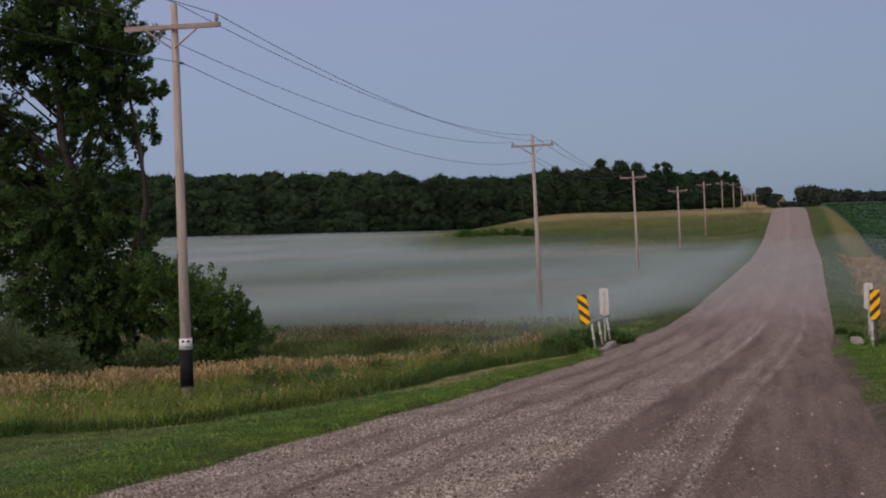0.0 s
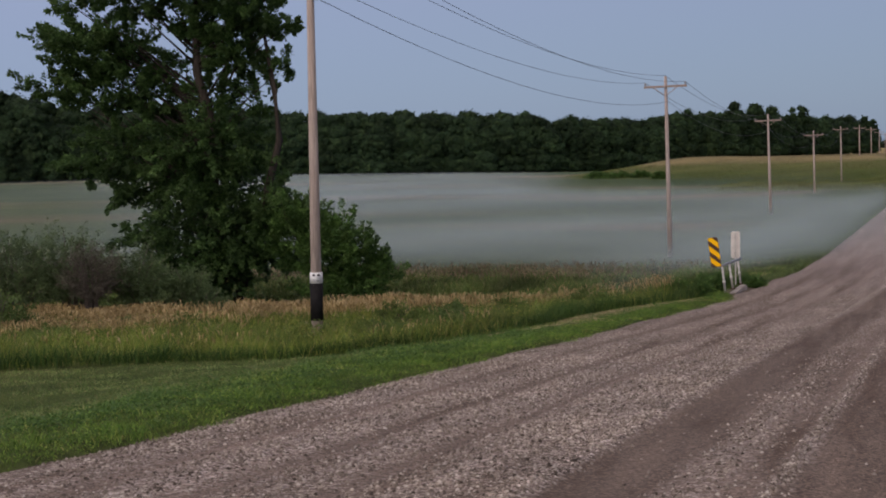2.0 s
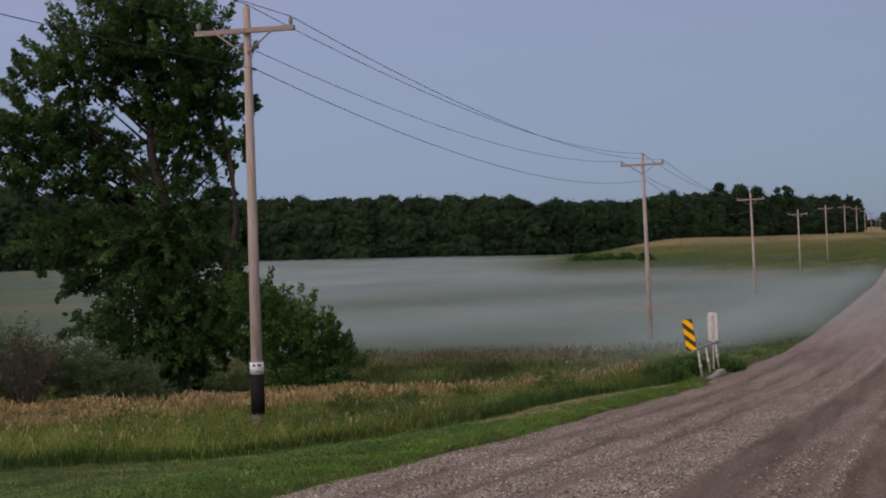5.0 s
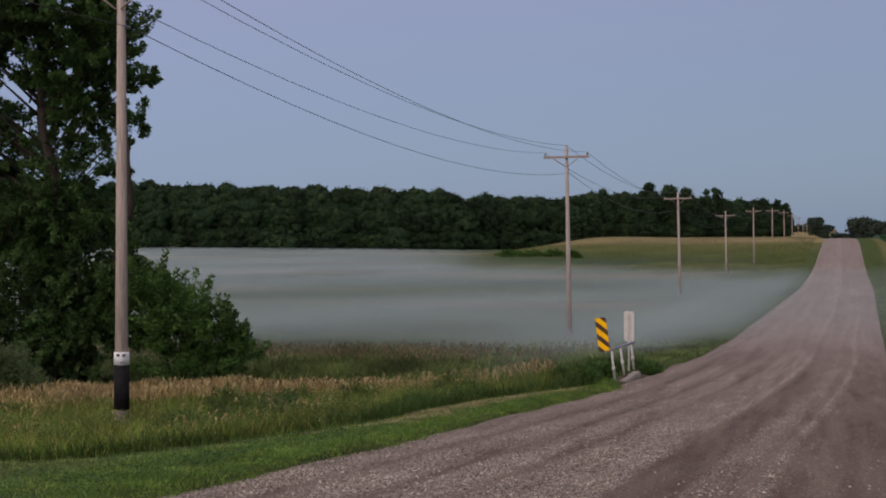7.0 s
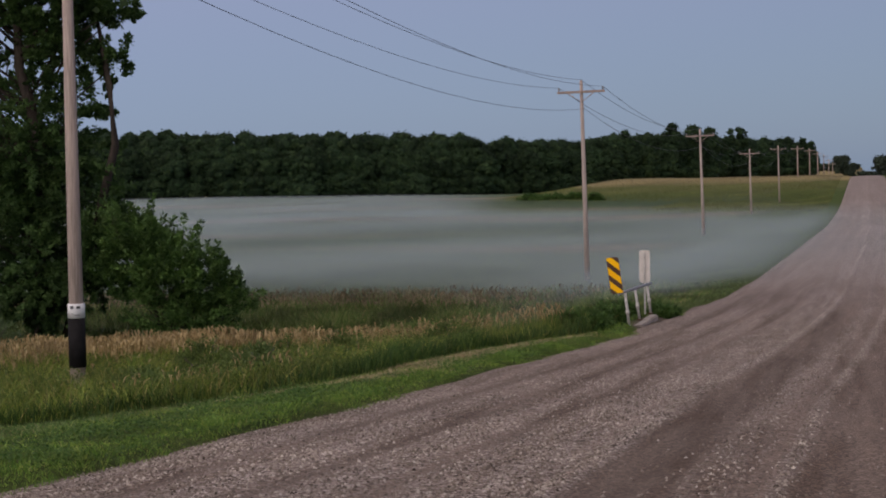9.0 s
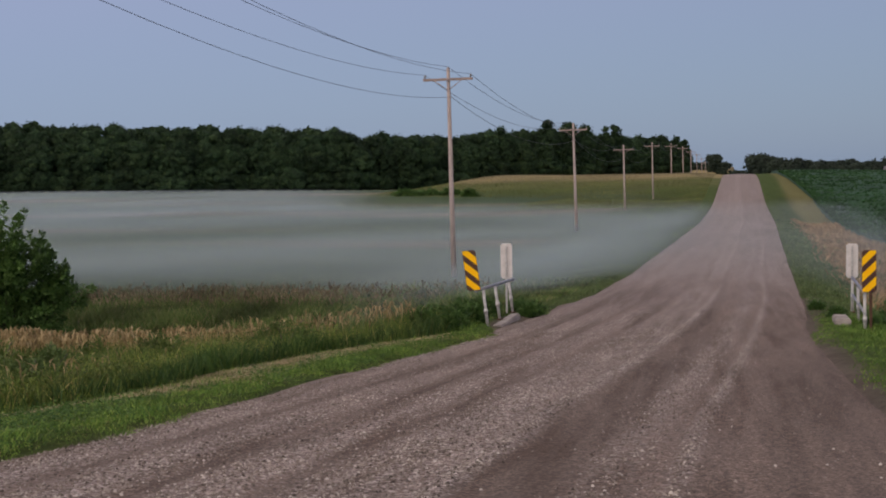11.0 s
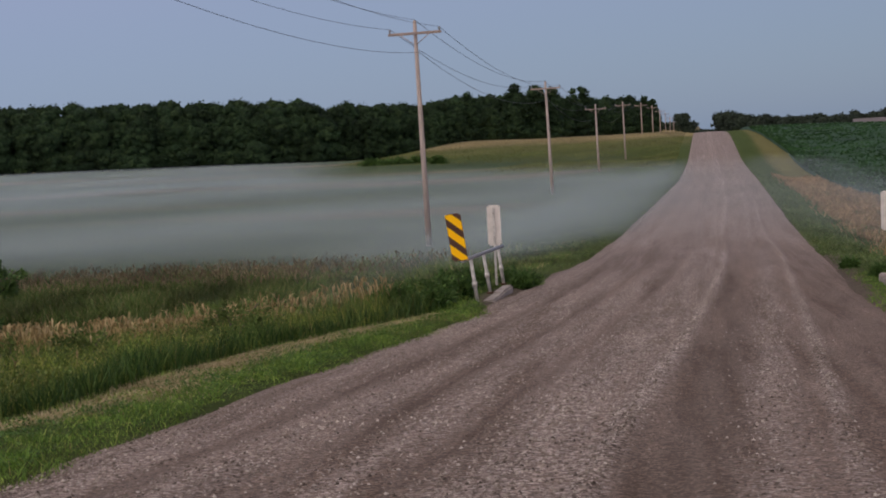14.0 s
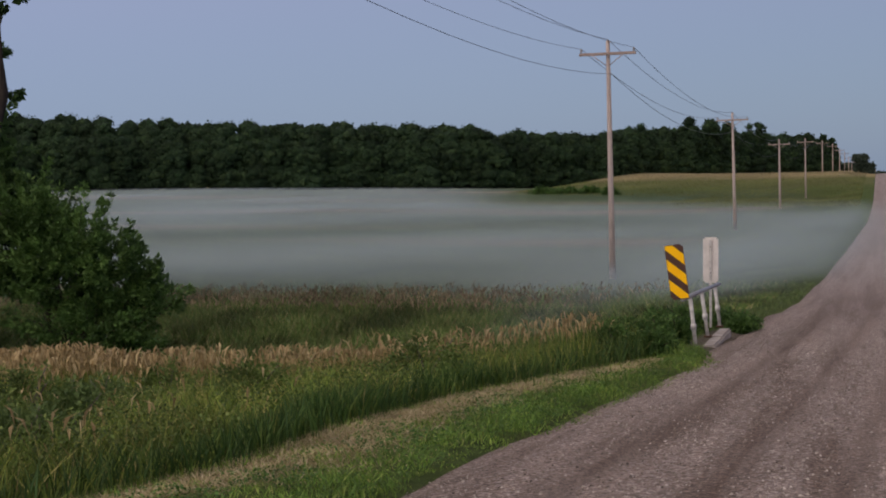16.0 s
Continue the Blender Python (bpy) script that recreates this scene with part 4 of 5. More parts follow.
for k, (bx, by, bz, br) in enumerate(((-24.2, -4.2, 0.9, 1.5), (-22.2, -3.8, 0.9, 1.35), (-20.4, -3.4, 1.0, 1.35), (-18.2, -3.0, 0.5, 1.15), (-16.5, -2.6, 0.1, 0.8), (-26.6, -5.0, 1.1, 1.7))):
    bush("willow_shrub", floor_at(bx, by), (((bx, by, bz), (br, br, br * 0.85)), ((bx + 0.5, by, bz - 0.5), (br, br, br * 0.7))), 330, 7, 10, 0.062, SHRUB_LEAF, "grey-green willow shrub behind the ripe grass", 301 + 9 * k, 0.12, DEAD_TWIG)


for k, (bx, by, bh, br) in enumerate(((-20.2, -12.6, 1.5, 1.4), (-19.0, -9.6, 1.2, 1.1), (-21.5, -10.4, 1.5, 1.3))):
    bz = float(land(bx, by))
    bush("weedy_shrub", (bx, by, bz), (((bx, by, bz + bh * 0.45), (br, br, bh * 0.5)),), 200, 6, 8, 0.075, WEED, "leafy green weedy shrub in the tall grass", 331 + 9 * k, 0.11, DEAD_TWIG)


for k, (bx, by, br) in enumerate(((-50.5, 246, 2.4), (-46.0, 244, 1.6), (-55.5, 248, 1.8), (-41.5, 238, 0.8))):
    bz = float(land(bx, by))
    bush("low_thicket", (bx, by, bz), (((bx, by, bz + 0.3), (br * 1.4, br, 0.7)), ((bx + 0.8, by, bz + 0.2), (br, br, 0.5))), 80, 5, 8, 0.34, BUSH_LEAF, "low dark green thicket on the knoll", 351 + 9 * k, 0.35, BARK, 0.15)


for k, (bx, by, br, bh) in enumerate(((0.52, 5.3, 0.26, 0.24), (0.60, 6.0, 0.26, 0.24), (0.25, 6.3, 0.4, 0.34), (-0.45, 0.4, 0.34, 0.5), (-0.7, 3.0, 0.40, 0.55), (-0.5, 5.0, 0.36, 0.5), (-1.0, -0.9, 0.36, 0.5), (-0.25, -1.2, 0.3, 0.36), (-1.6, 0.8, 0.42, 0.55), (-1.3, 2.4, 0.4, 0.55), (-0.25, 1.6, 0.22, 0.4),
                                    (8.95, 2.0, 0.30, 0.26), (9.35, 2.5, 0.45, 0.36), (9.9, 3.2, 0.5, 0.45), (8.15, 4.0, 0.16, 0.2), (10.6, 3.0, 0.5, 0.5), (11.5, 3.4, 0.6, 0.5), (10.2, 5.2, 0.6, 0.7), (11.2, 5.6, 0.7, 0.75), (12.3, 4.6, 0.7, 0.7), (9.7, 6.4, 0.5, 0.6), (12.6, 6.8, 0.8, 0.8), (7.85, 7.6, 0.16, 0.16))):
    bz = float(land(bx, by))
    bush("weed_clump", (bx, by, bz), (((bx, by, bz + bh * 0.45), (br, br, bh * 0.5)),), 60, 4, 7, 0.07, BUSH_LEAF, "leafy dark green weeds at the bridge end", 381 + 9 * k, 0.07)


r = np.random.default_rng(77)
made = 0
while made < 26:
    bx, by = -23 + 21 * r.random(), -15 + 13.5 * r.random()
    if left_of(bx, by) - tall_edge(by) < 0.9 or clumps(bx, by, 1.2, 9) < 0.45:
        continue
    bh, br = 0.45 + 0.3 * r.random(), 0.35 + 0.4 * r.random()
    bz = float(land(bx, by))
    bush("meadow_weed", (bx, by, bz), (((bx, by, bz + bh * 0.45), (br, br, bh * 0.5)),), 70, 5, 7, 0.06, WEED_TOP if made % 3 else WEED, "leafy green weed clump in the tall meadow grass", 601 + 9 * made, 0.08, DEAD_TWIG)
    made += 1


# leafy weeds among the tall grass and clover in the verge
x, y, r = scatter(190000, -22, 0.3, -23, 2, 141, lambda x, y: tall_keep(x, y) * sm(0.6 * clumps(x, y, 1.2, 9) + 0.4 * clumps(x, y, 0.45, 10), 0.42, 0.7))
z = land(x, y) + (0.15 + 0.36 * r.random(len(x)) ** 0.7) * (0.7 + 0.7 * clumps(x, y, 0.9, 5))
stuff("meadow_weeds", leaves(np.stack([x, y, z], -1), 0.034 + 0 * x, 142), WEED_TOP, "leafy green weeds among the tall grass", "weeds")
x, y, r = scatter(300000, -6, 0.9, -36, 2, 143, lambda x, y: ~by_kerb(x, y) * (left_of(x, y) > -0.1) * (1 - 0.9 * beaten(x, y)) * (left_of(x, y) < np.minimum(tall_edge(y) - 0.5, 3.0)) * sm(0.6 * clumps(x, y, 0.45, 12) + 0.4 * clumps(x, y, 1.6, 13), 0.4, 0.62))
z = land(x, y) + 0.02 + 0.13 * r.random(len(x)) * sm(clumps(x, y, 0.45, 12), 0.35, 0.85)
stuff("clover", leaves(np.stack([x, y, z], -1), 0.026 + 0 * x, 144, np.tile((0.0, 0.0, 1.0), (len(x), 1)), 0.5), CLOVER, "dark green clover patches in the verge", "weeds")


# ---- woods ----
def icosphere(fine):
    bm = bmesh.new()
    bmesh.ops.create_icosphere(bm, subdivisions=fine, radius=1)
    v = np.array([q.co[:] for q in bm.verts])
    f = np.array([[q.index for q in p.verts] for p in bm.faces])
    bm.free()
    return v, f


def woods(name, spots, material, label, seed, per=1500, clump=0.62):
    """Many crowns in one mesh: each a heap of uneven leafy lobes, closed down to the ground."""
    r = np.random.default_rng(seed)
    bv, bf = icosphere(1)
    vs, fs, n0 = [], [], 0
    for x, y, h, w, share in spots:
        z0 = float(land(x, y))
        low = h < 6.5
        k = 8 if low else 30
        mid = np.array((x, y, z0 + h * 0.5))
        big = np.array((w * 0.5, w * 0.45, h * 0.5))
        d = r.standard_normal((k, 3)) * (1, 1, 0.9)
        d[:, 1] = -np.abs(d[:, 1])
        d[:, 2] += 0.25
        d /= np.linalg.norm(d, axis=1, keepdims=True)
        q = np.minimum(w, 9) * (0.10 + 0.13 * r.random(k) ** 1.5)
        e = np.stack([q, q, q * (0.7 + 0.25 * r.random(k))], -1)
        c = mid + d * np.maximum(big - e * 0.95, 0)
        # the topmost lobe, and closed lower lobes down to the ground
        c[0], e[0] = mid + (0.1 * w * r.normal(), 0, big[2] - 0.2 * w), (0.25 * w, 0.25 * w, 0.2 * w)
        c[1], e[1] = (x, y, z0 + 0.25 * h), (0.44 * w, 0.40 * w, 0.32 * h)
        c[2], e[2] = (x, y, z0 + 0.62 * h), (0.46 * w, 0.36 * w, 0.31 * h)
        rough = 0.72 + 0.40 * r.random((k, len(bv), 1))
        core = (c[:, None] + bv[None] * e[:, None] * rough).reshape(-1, 3)
        core[:, 2] = np.maximum(core[:, 2], z0 - 0.2)
        fk = (bf[None] + len(bv) * np.arange(k)[:, None, None]).reshape(-1, 3)
        vs.append(core), fs.append(np.concatenate([fk, fk[:, 2:3]], 1) + n0)
        n0 += len(core)
        many = int(per * share * (0.25 if low else 1.0))
        area = e[:, 0] * e[:, 2]
        area[1:3] *= 0.5
        pick = r.choice(k, many, p=area / area.sum())
        g = r.standard_normal((many, 3))
        g[:, 1] -= 0.6
        g[:, 2] += 0.35
        g /= np.linalg.norm(g, axis=1, keepdims=True)
        p = c[pick] + g * e[pick] * (0.86 + 0.22 * r.random((many, 1)))
        p[:, 2] = np.maximum(p[:, 2], z0 + 0.2)
        v, f = leaves(p, clump * (0.55 + 0.7 * r.random(many) ** 2), int(r.integers(1e9)), g, 0.5)
        vs.append(v), fs.append(f + n0)
        n0 += len(v)
    v, f = np.concatenate(vs), np.concatenate(fs)
    tri = f[:, 2] == f[:, 3]
    me = bpy.data.meshes.new(name)
    nt, nq = int(tri.sum()), int((~tri).sum())
    loops = np.concatenate([f[tri][:, :3].ravel(), f[~tri].ravel()]).astype(np.int32)
    me.vertices.add(len(v))
    me.vertices.foreach_set("co", v.astype(np.float32).ravel())
    me.loops.add(len(loops))
    me.loops.foreach_set("vertex_index", loops)
    me.polygons.add(nt + nq)
    me.polygons.foreach_set("loop_start", np.concatenate([np.arange(nt) * 3, nt * 3 + np.arange(nq) * 4]).astype(np.int32))
    me.update(calc_edges=True)
    me.materials.append(material)
    return tagged(new(name, me), label, "woods", kind="stuff")


def wood_y(x):
    return np.interp(x, WX, WY)


r = np.random.default_rng(400)
spots = []
for row, (dy, kh, share) in enumerate(((0, 0.74, 1.0), (5, 0.93, 0.9), (11, 1.0, 0.8), (17, 0.95, 0.4))):
    x = -420.0
    while x < -9.5 - 2 * row:
        h = (np.interp(x, TOP_X, TOP_Z) - float(land(x, wood_y(x)))) * kh * (0.985 + 0.075 * r.random())
        w = min((7.5 + 5.5 * r.random()) * (1.25 if x < -200 else 1.0), h * 0.8)
        clear = min(abs(x + 88.6), abs(x + 79.4)) < 1.6
        if not (clear and row):
            spots.append((x, wood_y(x) + dy + r.normal(0, 1.5), h, w, share * (0.3 if x < -270 else 1.0)))
        x += w * (0.55 if row == 0 else 0.47)
spots += [(x, wood_y(x) - 2.0 + r.normal(0, 0.8), 3.4 + 2.6 * r.random(), 5.5 + 2.5 * r.random(), 1.0 if x > -270 else 0.3) for x in np.arange(-420, -9, 3.2)]
for x, y, top, w in ((-44.2, 380, 18.3, 7.0), (-39.5, 388, 17.9, 7.5), (-35.5, 396, 17.2, 7.0), (-31.0, 407, 16.8, 3.4), (-28.2, 412, 17.4, 4.4), (-54.5, 367, 16.3, 5.0), (-12.2, 447, 14.4, 4.2), (-10.0, 451, 13.2, 3.6)):
    spots.append((x, y, top - float(land(x, y)), w, 1.0))
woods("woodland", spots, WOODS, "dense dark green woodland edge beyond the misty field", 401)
spots = [(-5.2, 640, 7.6, 4.6, 1.0), (-2.4, 642, 8.8, 5.0, 1.0), (0.2, 641, 7.0, 3.6, 1.0)]
spots += [(x, 660 + r.normal(0, 8), 7.8 + 2.2 * r.random() + (4 if x > 105 else 3.2 * (1 - (x - 12) / 18) if x < 30 else 0.4), 8 + 3 * r.random(), 1.0) for x in np.arange(13.0, 190, 3.0)]
spots += [(x, 1500 + r.normal(0, 30), 6 + 3 * r.random(), 26, 0.5) for x in np.arange(-160, 130, 15)]
woods("far_trees", spots, FAR_WOODS, "distant dark trees along the far fields", 402, 600, 1.0)


# ---- utility poles ----
POLE_AT = ((-7.9, -64.4, 12.3), (-8.13, -12.3, 9.47), (-7.8, 39.7, 8.44), (-7.55, 95.8, 7.45), (-7.5, 152.6, 6.55), (-7.2, 210.7, 7.9), (-6.75, 270.3, 8.8), (-6.5, 329.9, 9.2), (-6.4, 390, 9.1), (-6.4, 452, 9.0), (-6.3, 515, 8.2), (-6.3, 580, 7.2))
ARM_DROP, ARM = 0.57, 1.22


def utility_pole(x, y, tall, base, lean):
    root = empty("utility_pole", (x, y, base))
    root.rotation_euler = (0, radians(lean), 0)
    h = tall
    bm = tube([(0, 0, -0.4), (0, 0, h * 0.5), (0, 0, h - 0.04), (0, 0, h)], [0.145, 0.112, 0.082, 0.066], 14)
    part("shaft", bm, WOOD_POLE, root)
    za = h - ARM_DROP
    part("crossarm", box(2 * ARM, 0.095, 0.12, (0, -0.15, za), 0.012), WOOD_ARM, root, "grey weathered crossarm")
    for s in (-1, 1):
        part("brace", tube([(s * 0.68, -0.19, za - 0.04), (s * 0.05, -0.13, za - 0.50)], 0.02, 6), WOOD_ARM, root)
        xi = s * (ARM - 0.09)
        part("insulator", tube([(xi, -0.15, za + 0.05), (xi, -0.15, za + 0.09), (xi, -0.15, za + 0.11), (xi, -0.15, za + 0.20), (xi, -0.15, za + 0.24)], [0.025, 0.03, 0.052, 0.046, 0.03], 10), PORCELAIN, root)
    part("insulator", tube([(0, 0, h - 0.03), (0, 0, h + 0.02), (0, 0, h + 0.05)], [0.045, 0.04, 0.02], 10), PORCELAIN, root)
    part("neutral_bracket", box(0.05, 0.30, 0.06, (0.12, 0, za - 0.85), 0.008), STEEL, root)
    part("through_bolt", tube([(0, -0.24, za), (0, 0.16, za)], 0.016, 6), STEEL, root)
    return root


wires_at = []
for k, (x, y, top) in enumerate(POLE_AT):
    top += 0.17
    base = float(land(x, y))
    lean = (0, 0.7, -0.4, -0.8, -0.4, -0.3, 0, 0, 0, 0, 0, 0)[k]
    root = utility_pole(x, y, top - base, base, lean)
    tagged(root, "weathered wooden utility pole with crossarm" + (", black wrap and white tag" if k == 1 else ""), "utility pole", "poles along the road")
    h = top - base
    sx = math.sin(radians(lean)) * h
    za = top - ARM_DROP
    wires_at.append([Vector((x + sx - ARM + 0.09, y - 0.15, za + 0.24)), Vector((x + sx + ARM - 0.09, y - 0.15, za + 0.24)), Vector((x + sx, y, top + 0.05)), Vector((x + sx + 0.14, y, za - 0.85))])
    if k == 1:
        g = 1.43 - base
        part("wrap", tube([(0, 0, 0.40 - base), (0, 0, g - 0.12)], [0.158, 0.156], 16), TAR, root, "black protective wrap round the pole foot")
        tag_part = part("pole_tag", tube([(0, 0, g - 0.115), (0, 0, g + 0.15)], [0.159, 0.157], 16), LABEL_WHITE, root, "white tag with dark marks")
        for dx, dz, w in ((-0.07, 0.09, 0.06), (0.05, 0.09, 0.07), (-0.06, -0.03, 0.02), (0.02, -0.05, 0.10)):
            part("tag_mark", box(w, 0.012, 0.05 if dz > 0 else 0.012, (dx + 0.03, -0.157, g + dz), 0, pose(0, 0, 0, 0, 0, 14)), INK, tag_part)

for a, b, in zip(wires_at, wires_at[1:]):
    for j, (p, q) in enumerate(zip(a, b)):
        sag = (0.95, 0.95, 0.9, 1.1)[j] * (p - q).length / 55
        pts = [p.lerp(q, t) - Vector((0, 0, 4 * sag * t * (1 - t))) for t in (i / 16 for i in range(17))]
        ob = part("power_line", tube(pts, 0.009 if p.y < 30 else 0.012, 5, caps=False), WIRE)
        tagged(ob, "dark sagging overhead conductor between poles", "power line", "overhead conductors")


# ---- bridge rails and object markers ----
def marker(name, at, slope, turn, tilt, label):
    """Striped object marker: plate, dark stripes, post."""
    root = empty(name, at)
    root.rotation_euler = (0, radians(tilt), radians(turn))
    w, h = 0.305, 0.914
    z0 = 0.0
    bm = bmesh.new()
    bmesh.ops.create_cube(bm, size=1, matrix=Matrix.Translation((0, 0, z0 + h / 2)) @ Matrix.Diagonal((w, 0.004, h, 1)))
    edges = [e for e in bm.edges if abs(e.verts[0].co.y - e.verts[1].co.y) > 0.001]
    bmesh.ops.bevel(bm, geom=edges, offset=0.035, segments=4, affect="EDGES")
    part("plate", bm, SIGN_BROWN, root, "dark striped plate")
    s = 1 if slope > 0 else -1
    rise = 0.285
    # yellow bands, cut to the plate
    inner, low, high = w / 2 - 0.006, z0 + 0.01, z0 + h - 0.01
    band = 0.185
    for c in (-0.32, 0.02, 0.36, 0.70):
        poly = [(-inner, c - s * rise / 2 * 1), (inner, c + s * rise / 2), (inner, c + s * rise / 2 + band), (-inner, c - s * rise / 2 + band)]
        out = clip_band(poly, low, high)
        if len(out) < 3:
            continue
        bm = bmesh.new()
        a = [bm.verts.new((px, -0.0035, pz)) for px, pz in out]
        b = [bm.verts.new((px, -0.0055, pz)) for px, pz in out]
        bm.faces.new(a)
        bm.faces.new(b[::-1])
        for i in range(len(a)):
            bm.faces.new((a[i], b[i], b[(i + 1) % len(a)], a[(i + 1) % len(a)]))
        bmesh.ops.recalc_face_normals(bm, faces=bm.faces[:])
        part("stripe", bm, YELLOW, root, "bright yellow reflective stripe")
    if slope > 0:
        part("post", box(0.06, 0.035, 1.62, (0.03, 0.024, -0.05), 0.006), RUST, root, "dark steel channel post")
    return tagged(root, label, "road sign", "object markers")


def clip_band(poly, low, high):
    for lim, sign in ((low, 1), (high, -1)):
        out = []
        for (x0, z0), (x1, z1) in zip(poly, poly[1:] + poly[:1]):
            in0, in1 = sign * (z0 - lim) >= 0, sign * (z1 - lim) >= 0
            if in0:
                out.append((x0, z0))
            if in0 != in1:
                t = (lim - z0) / (z1 - z0)
                out.append((x0 + (x1 - x0) * t, lim))
        poly = out
        if not poly:
            break
    return poly


def back_marker(at, turn, tilt, label):
    root = empty("marker_back", at)
    root.rotation_euler = (0, radians(tilt), radians(turn))
    bm = box(0.305, 0.004, 0.914, (0, 0, 0.457))
    edges = [e for e in bm.edges if abs(e.verts[0].co.y - e.verts[1].co.y) > 0.001]
    bmesh.ops.bevel(bm, geom=edges, offset=0.035, segments=4, affect="EDGES")
    part("plate", bm, SIGN_BACK, root)
    part("post", box(0.05, 0.035, 1.75, (0, -0.022, -0.02), 0.006), PIPE, root, "pale channel post")
    for z in (0.2, 0.72):
        part("bolt", tube([(0, -0.05, z), (0, -0.03, z)], 0.012, 6), RUST, root)
    return tagged(root, label, "road sign", "object markers")


def rail(name, posts, top0, top1, lower, label):
    root = empty(name, posts[0])
    o = Vector(posts[0])
    for x, y, z in posts:
        z1 = top0[2] + (top1[2] - top0[2]) * (y - top0[1]) / (top1[1] - top0[1])
        x1 = top0[0] + (top1[0] - top0[0]) * (y - top0[1]) / (top1[1] - top0[1])
        a, b = Vector((x, y, z)) - o, Vector((x1, y, z1)) - o
        p = part("post", tube([a, b], 0.035, 10), PIPE, root)
        m = a.lerp(b, 0.45)
        part("coupling", tube([m - Vector((0, 0, 0.05)), m + Vector((0, 0, 0.05))], 0.05, 10), PIPE, p)
        part("base_flange", tube([a, a + Vector((0, 0, 0.03))], 0.075, 10), RUST, p)
    part("top_rail", tube([Vector(top0) - o, Vector(top1) - o], 0.038, 10), STEEL, root, "dull grey pipe rail")
    if lower:
        part("lower_rail", tube([Vector(top0) - o - Vector((0, 0, lower)), Vector(top1) - o - Vector((0, 0, lower))], 0.03, 10), STEEL, root)
    return tagged(root, label, "bridge rail")


def kerb(at, sx, sy, sz, label):
    root = empty("bridge_kerb", at)
    for k in range(2):
        bm = box(sx, sy * 0.48, sz, (0, (k - 0.5) * sy * 0.5, 0), 0.03)
        for v in bm.verts:
            v.co += Vector(noise.noise_vector(v.co * 3 + Vector((k, 5, 1)))) * 0.025
        part("kerb_block", bm, CONCRETE, root)
    return tagged(root, label, "kerb")


marker("object_marker", (0.0, 0.0, 0.741), -1, 0, -6.8, "yellow and dark striped marker leaning over the bridge end")
back_marker((-0.05, 5.3, 0.646), 0, 0.5, "bare pale back of a far-facing bridge marker")
rail("bridge_rail", ((0.14, 1.0, -0.25), (0.17, 2.6, -0.16), (0.18, 4.7, -0.18)), (0.03, 0.03, 0.74), (0.10, 5.4, 0.62), 0, "chipped pipe rail on a concrete kerb, bent at one end")
kerb((0.33, 2.6, -0.25), 0.24, 3.1, 0.21, "worn pale concrete kerb under the bridge rail")
marker("object_marker", (8.62, 0.3, 0.62), 1, 0, 0, "yellow and dark striped marker standing straight at the bridge")
back_marker((8.80, 8.0, 0.40), 0, 1, "bare pale back of a far-facing marker beyond the bridge")
rail("bridge_rail", ((8.53, 0.42, -0.45), (8.66, 4.0, -0.45), (8.80, 7.8, -0.5)), (8.53, 0.36, 0.60), (8.80, 7.95, 0.42), 0.45, "grey double pipe rail over the creek")
kerb((8.12, 1.75, -0.22), 0.34, 1.2, 0.34, "broken pale concrete block beside the grey rail")


# ---- far farmyard ----
def barn():
    root = empty("farm_building", (62, 520, float(land(62, 520)) - 0.4))
    part("wall", box(11, 14, 3.4, (0, 0, 1.2), 0.05), plain("barn_siding", (0.16, 0.14, 0.14), 0.8), root)
    bm = bmesh.new()
    vs = [bm.verts.new(c) for c in ((-5.9, -7.4, 2.8), (5.9, -7.4, 2.8), (5.9, 0, 4.9), (-5.9, 0, 4.9), (-5.9, 7.4, 2.8), (5.9, 7.4, 2.8))]
    for q in ((0, 1, 2, 3), (3, 2, 5, 4), (0, 3, 4), (1, 5, 2), (0, 4, 5, 1)):
        bm.faces.new([vs[i] for i in q])
    part("roof", bm, plain("barn_roof", (0.15, 0.135, 0.14), 0.8), root)
    return tagged(root, "low grey farm building among distant trees", "building")


barn()


def yard_light():
    x, y = 74.0, 465.0
    z = float(land(x, y))
    root = empty("yard_light", (x, y, z))
    top = 3.6 - z
    part("pole", tube([(0, 0, -0.2), (0, 0, top)], [0.12, 0.09], 8), WOOD_POLE, root)
    m, n, l, b = mat("lit_lamp", 0.4)
    b.inputs["Base Color"].default_value = (1, 0.9, 0.7, 1)
    b.inputs["Emission Color"].default_value = (1, 0.8, 0.5, 1)
    b.inputs["Emission Strength"].default_value = 6
    bm = bmesh.new()
    bmesh.ops.create_icosphere(bm, subdivisions=2, radius=0.34, matrix=Matrix.Translation((0, -0.5, top - 0.2)) @ Matrix.Diagonal((1, 1, 0.7, 1)))
    part("lamp", bm, m, root, "glowing yard lamp")
    return tagged(root, "glowing farmyard light on a short pole", "lamp")


yard_light()

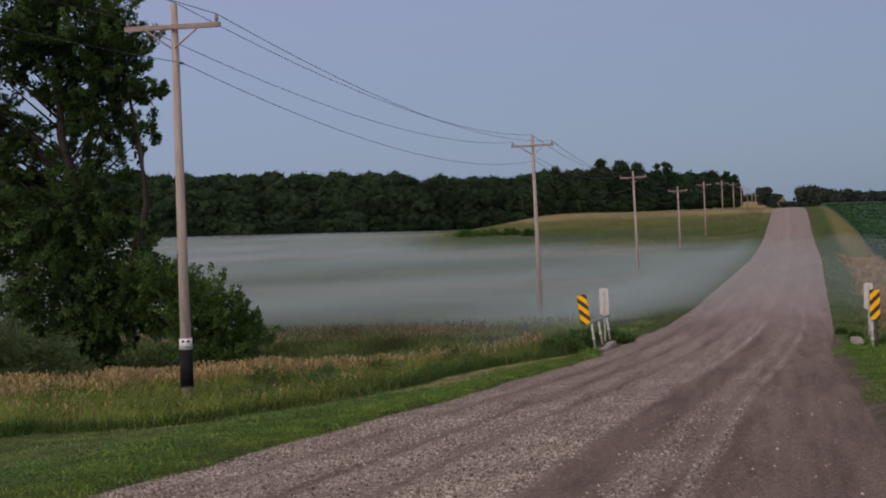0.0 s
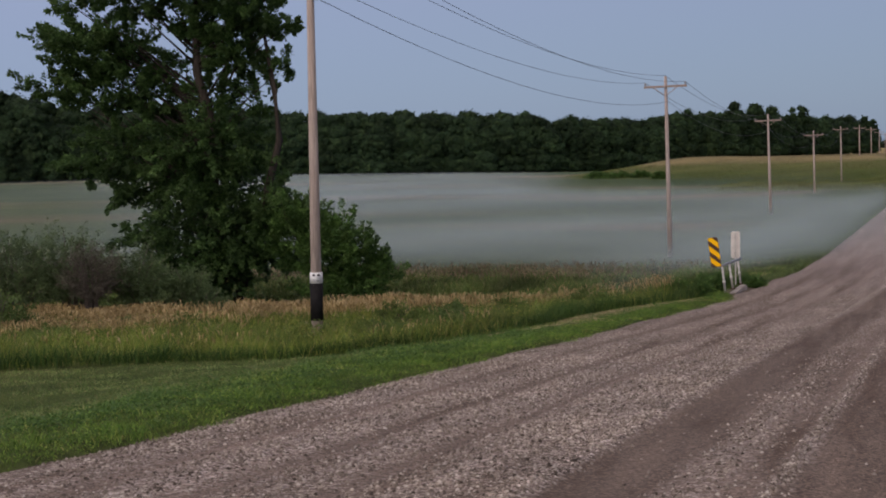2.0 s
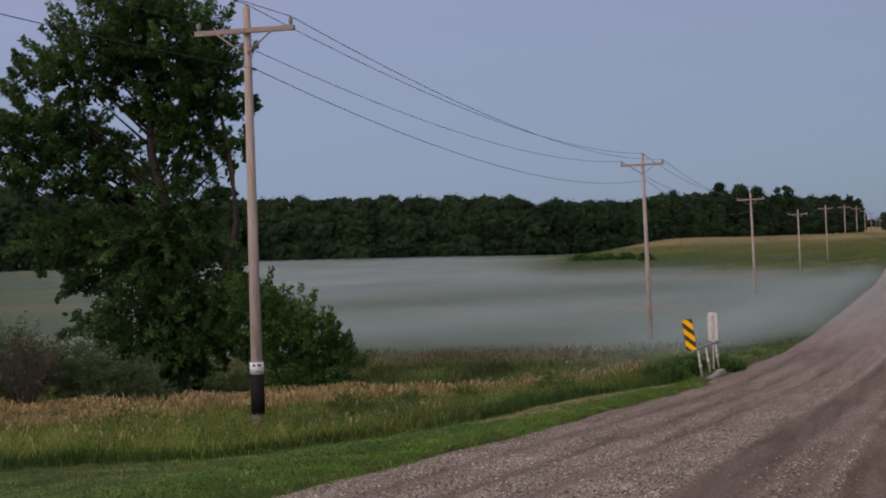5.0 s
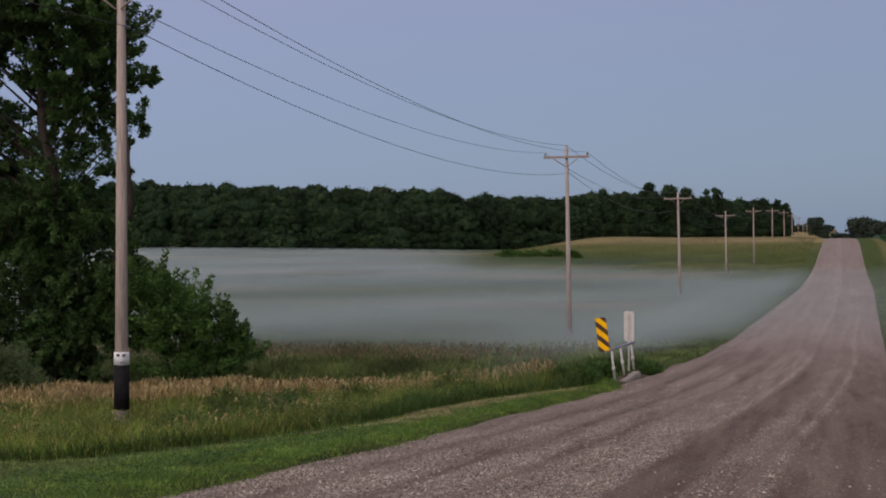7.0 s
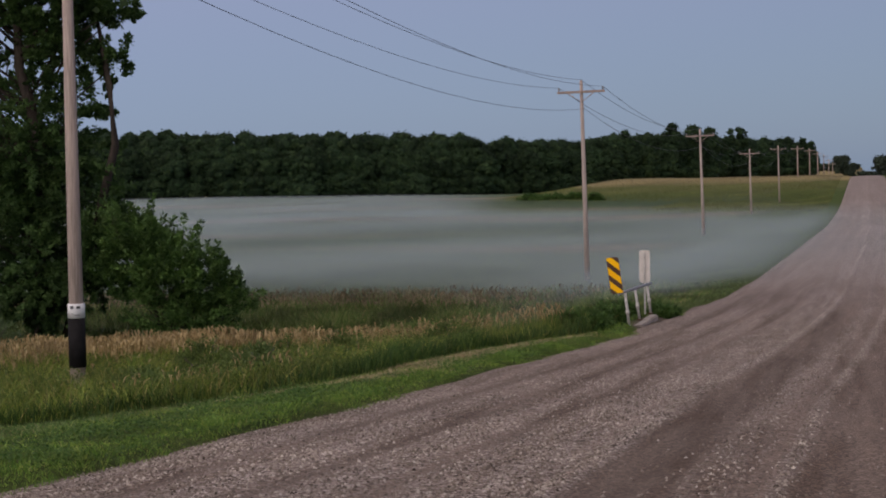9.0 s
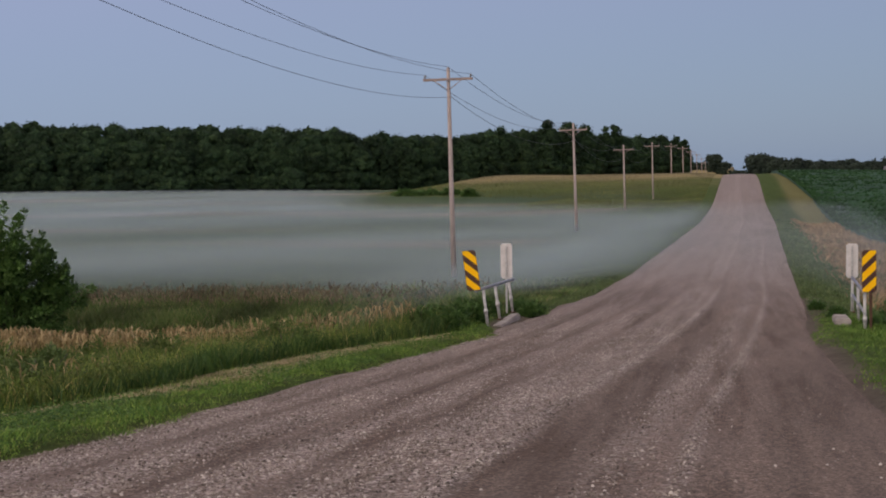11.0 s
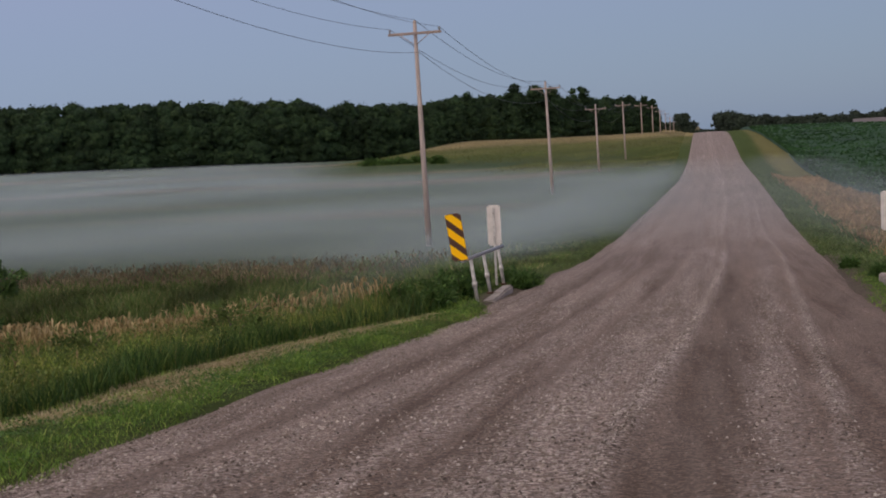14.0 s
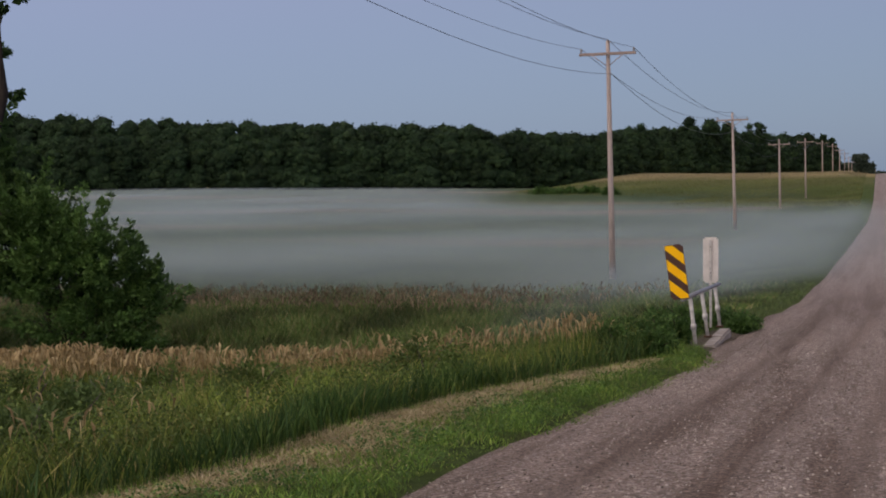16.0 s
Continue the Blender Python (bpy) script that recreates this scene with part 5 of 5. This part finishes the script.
# ---- ground mist: thin drifts lying one above the other over the low field ----
mx = grid_axis(((-460, -60, 10), (-60, -20, 3), (-20, 34, 1.5), (34, 80, 4)))
my = grid_axis(((6, 60, 3), (60, 440, 8)))
MX, MY = np.meshgrid(mx, my)
MIST_RISE = np.interp(-MX, (12, 35, 84, 108, 157, 240), (0, 0.35, 1.25, 1.7, 2.55, 2.6)) * sm(MY, 60, 300) + np.interp(MX / (MY + 42), (-0.30, -0.20), (0.0017, 0.0007)) * MY
LO, RO = left_of(MX, MY), right_of(MX, MY)
MIST_RISE = MIST_RISE + 0.5 * (1 - sm(LO, 1, 10)) * (1 - sm(RO, 0, 5)) * sm(MY, 5, 20) * (1 - sm(MY, 50, 140))
for k in range(9):
    level, thick = -1.44 + 0.075 * k, 0.135 - 0.010 * k
    MZ = level + MIST_RISE + 0.02 * swell(MX * 2 + 11 * k, MY * 2)
    ii = np.arange((len(my) - 1) * len(mx)).reshape(len(my) - 1, len(mx))[:, :-1].ravel()
    w = len(mx)
    me = mesh_np("ground_mist", np.stack([MX, MY, MZ], -1).reshape(-1, 3), np.stack([ii, ii + 1, ii + w + 1, ii + w], -1), mist_material("mist_drift", thick, k), True)
    depth = MZ - land(MX, MY)
    shoulder = np.where(RO > 0, 0.22 * (1 - sm(RO, 6, 11)) + 0.16 * sm(RO, 2, 7) * (1 - sm(RO, 12, 30)) * (1 - sm(MY, 50, 120)), np.where(LO > 0, 0.68 + 0.32 * sm(LO, 0.0, 4 + 0.04 * MY), (0.20 + 0.18 * sm(LO, -2, 0)) * sm(MY, 10, 55)))
    near = 1 - sm(LO, 3, 15)
    shoulder = shoulder * sm(MY, 19 - 13 * near + 0.8 * k, 40 - 19 * near + 1.5 * k)
    drift = np.interp(MY, (20, 60, 90, 120, 160, 260), (1.0, 1.0, 0.88, 1.0, 1.65, 2.3)) * sm(depth, 0.0, 0.45) * (0.16 + 0.84 * sm(MX / (MY + 42), -0.60, -0.42)) * np.interp(MX / (MY + 42), (-0.6, -0.3, -0.05), (0.75, 0.85, 1.12)) * sm(np.interp(MX, WX, WY) - MY, 2, 16) * (1 - sm(MY, 110, 215) * sm(MX / (MY + 42), -0.26, -0.19)) * shoulder
    da = me.attributes.new("drift", "FLOAT", "POINT")
    da.data.foreach_set("value", drift.astype(np.float32).ravel())
    tagged(new("ground_mist", me), "thin white ground mist lying over the low field", "mist", kind="stuff")
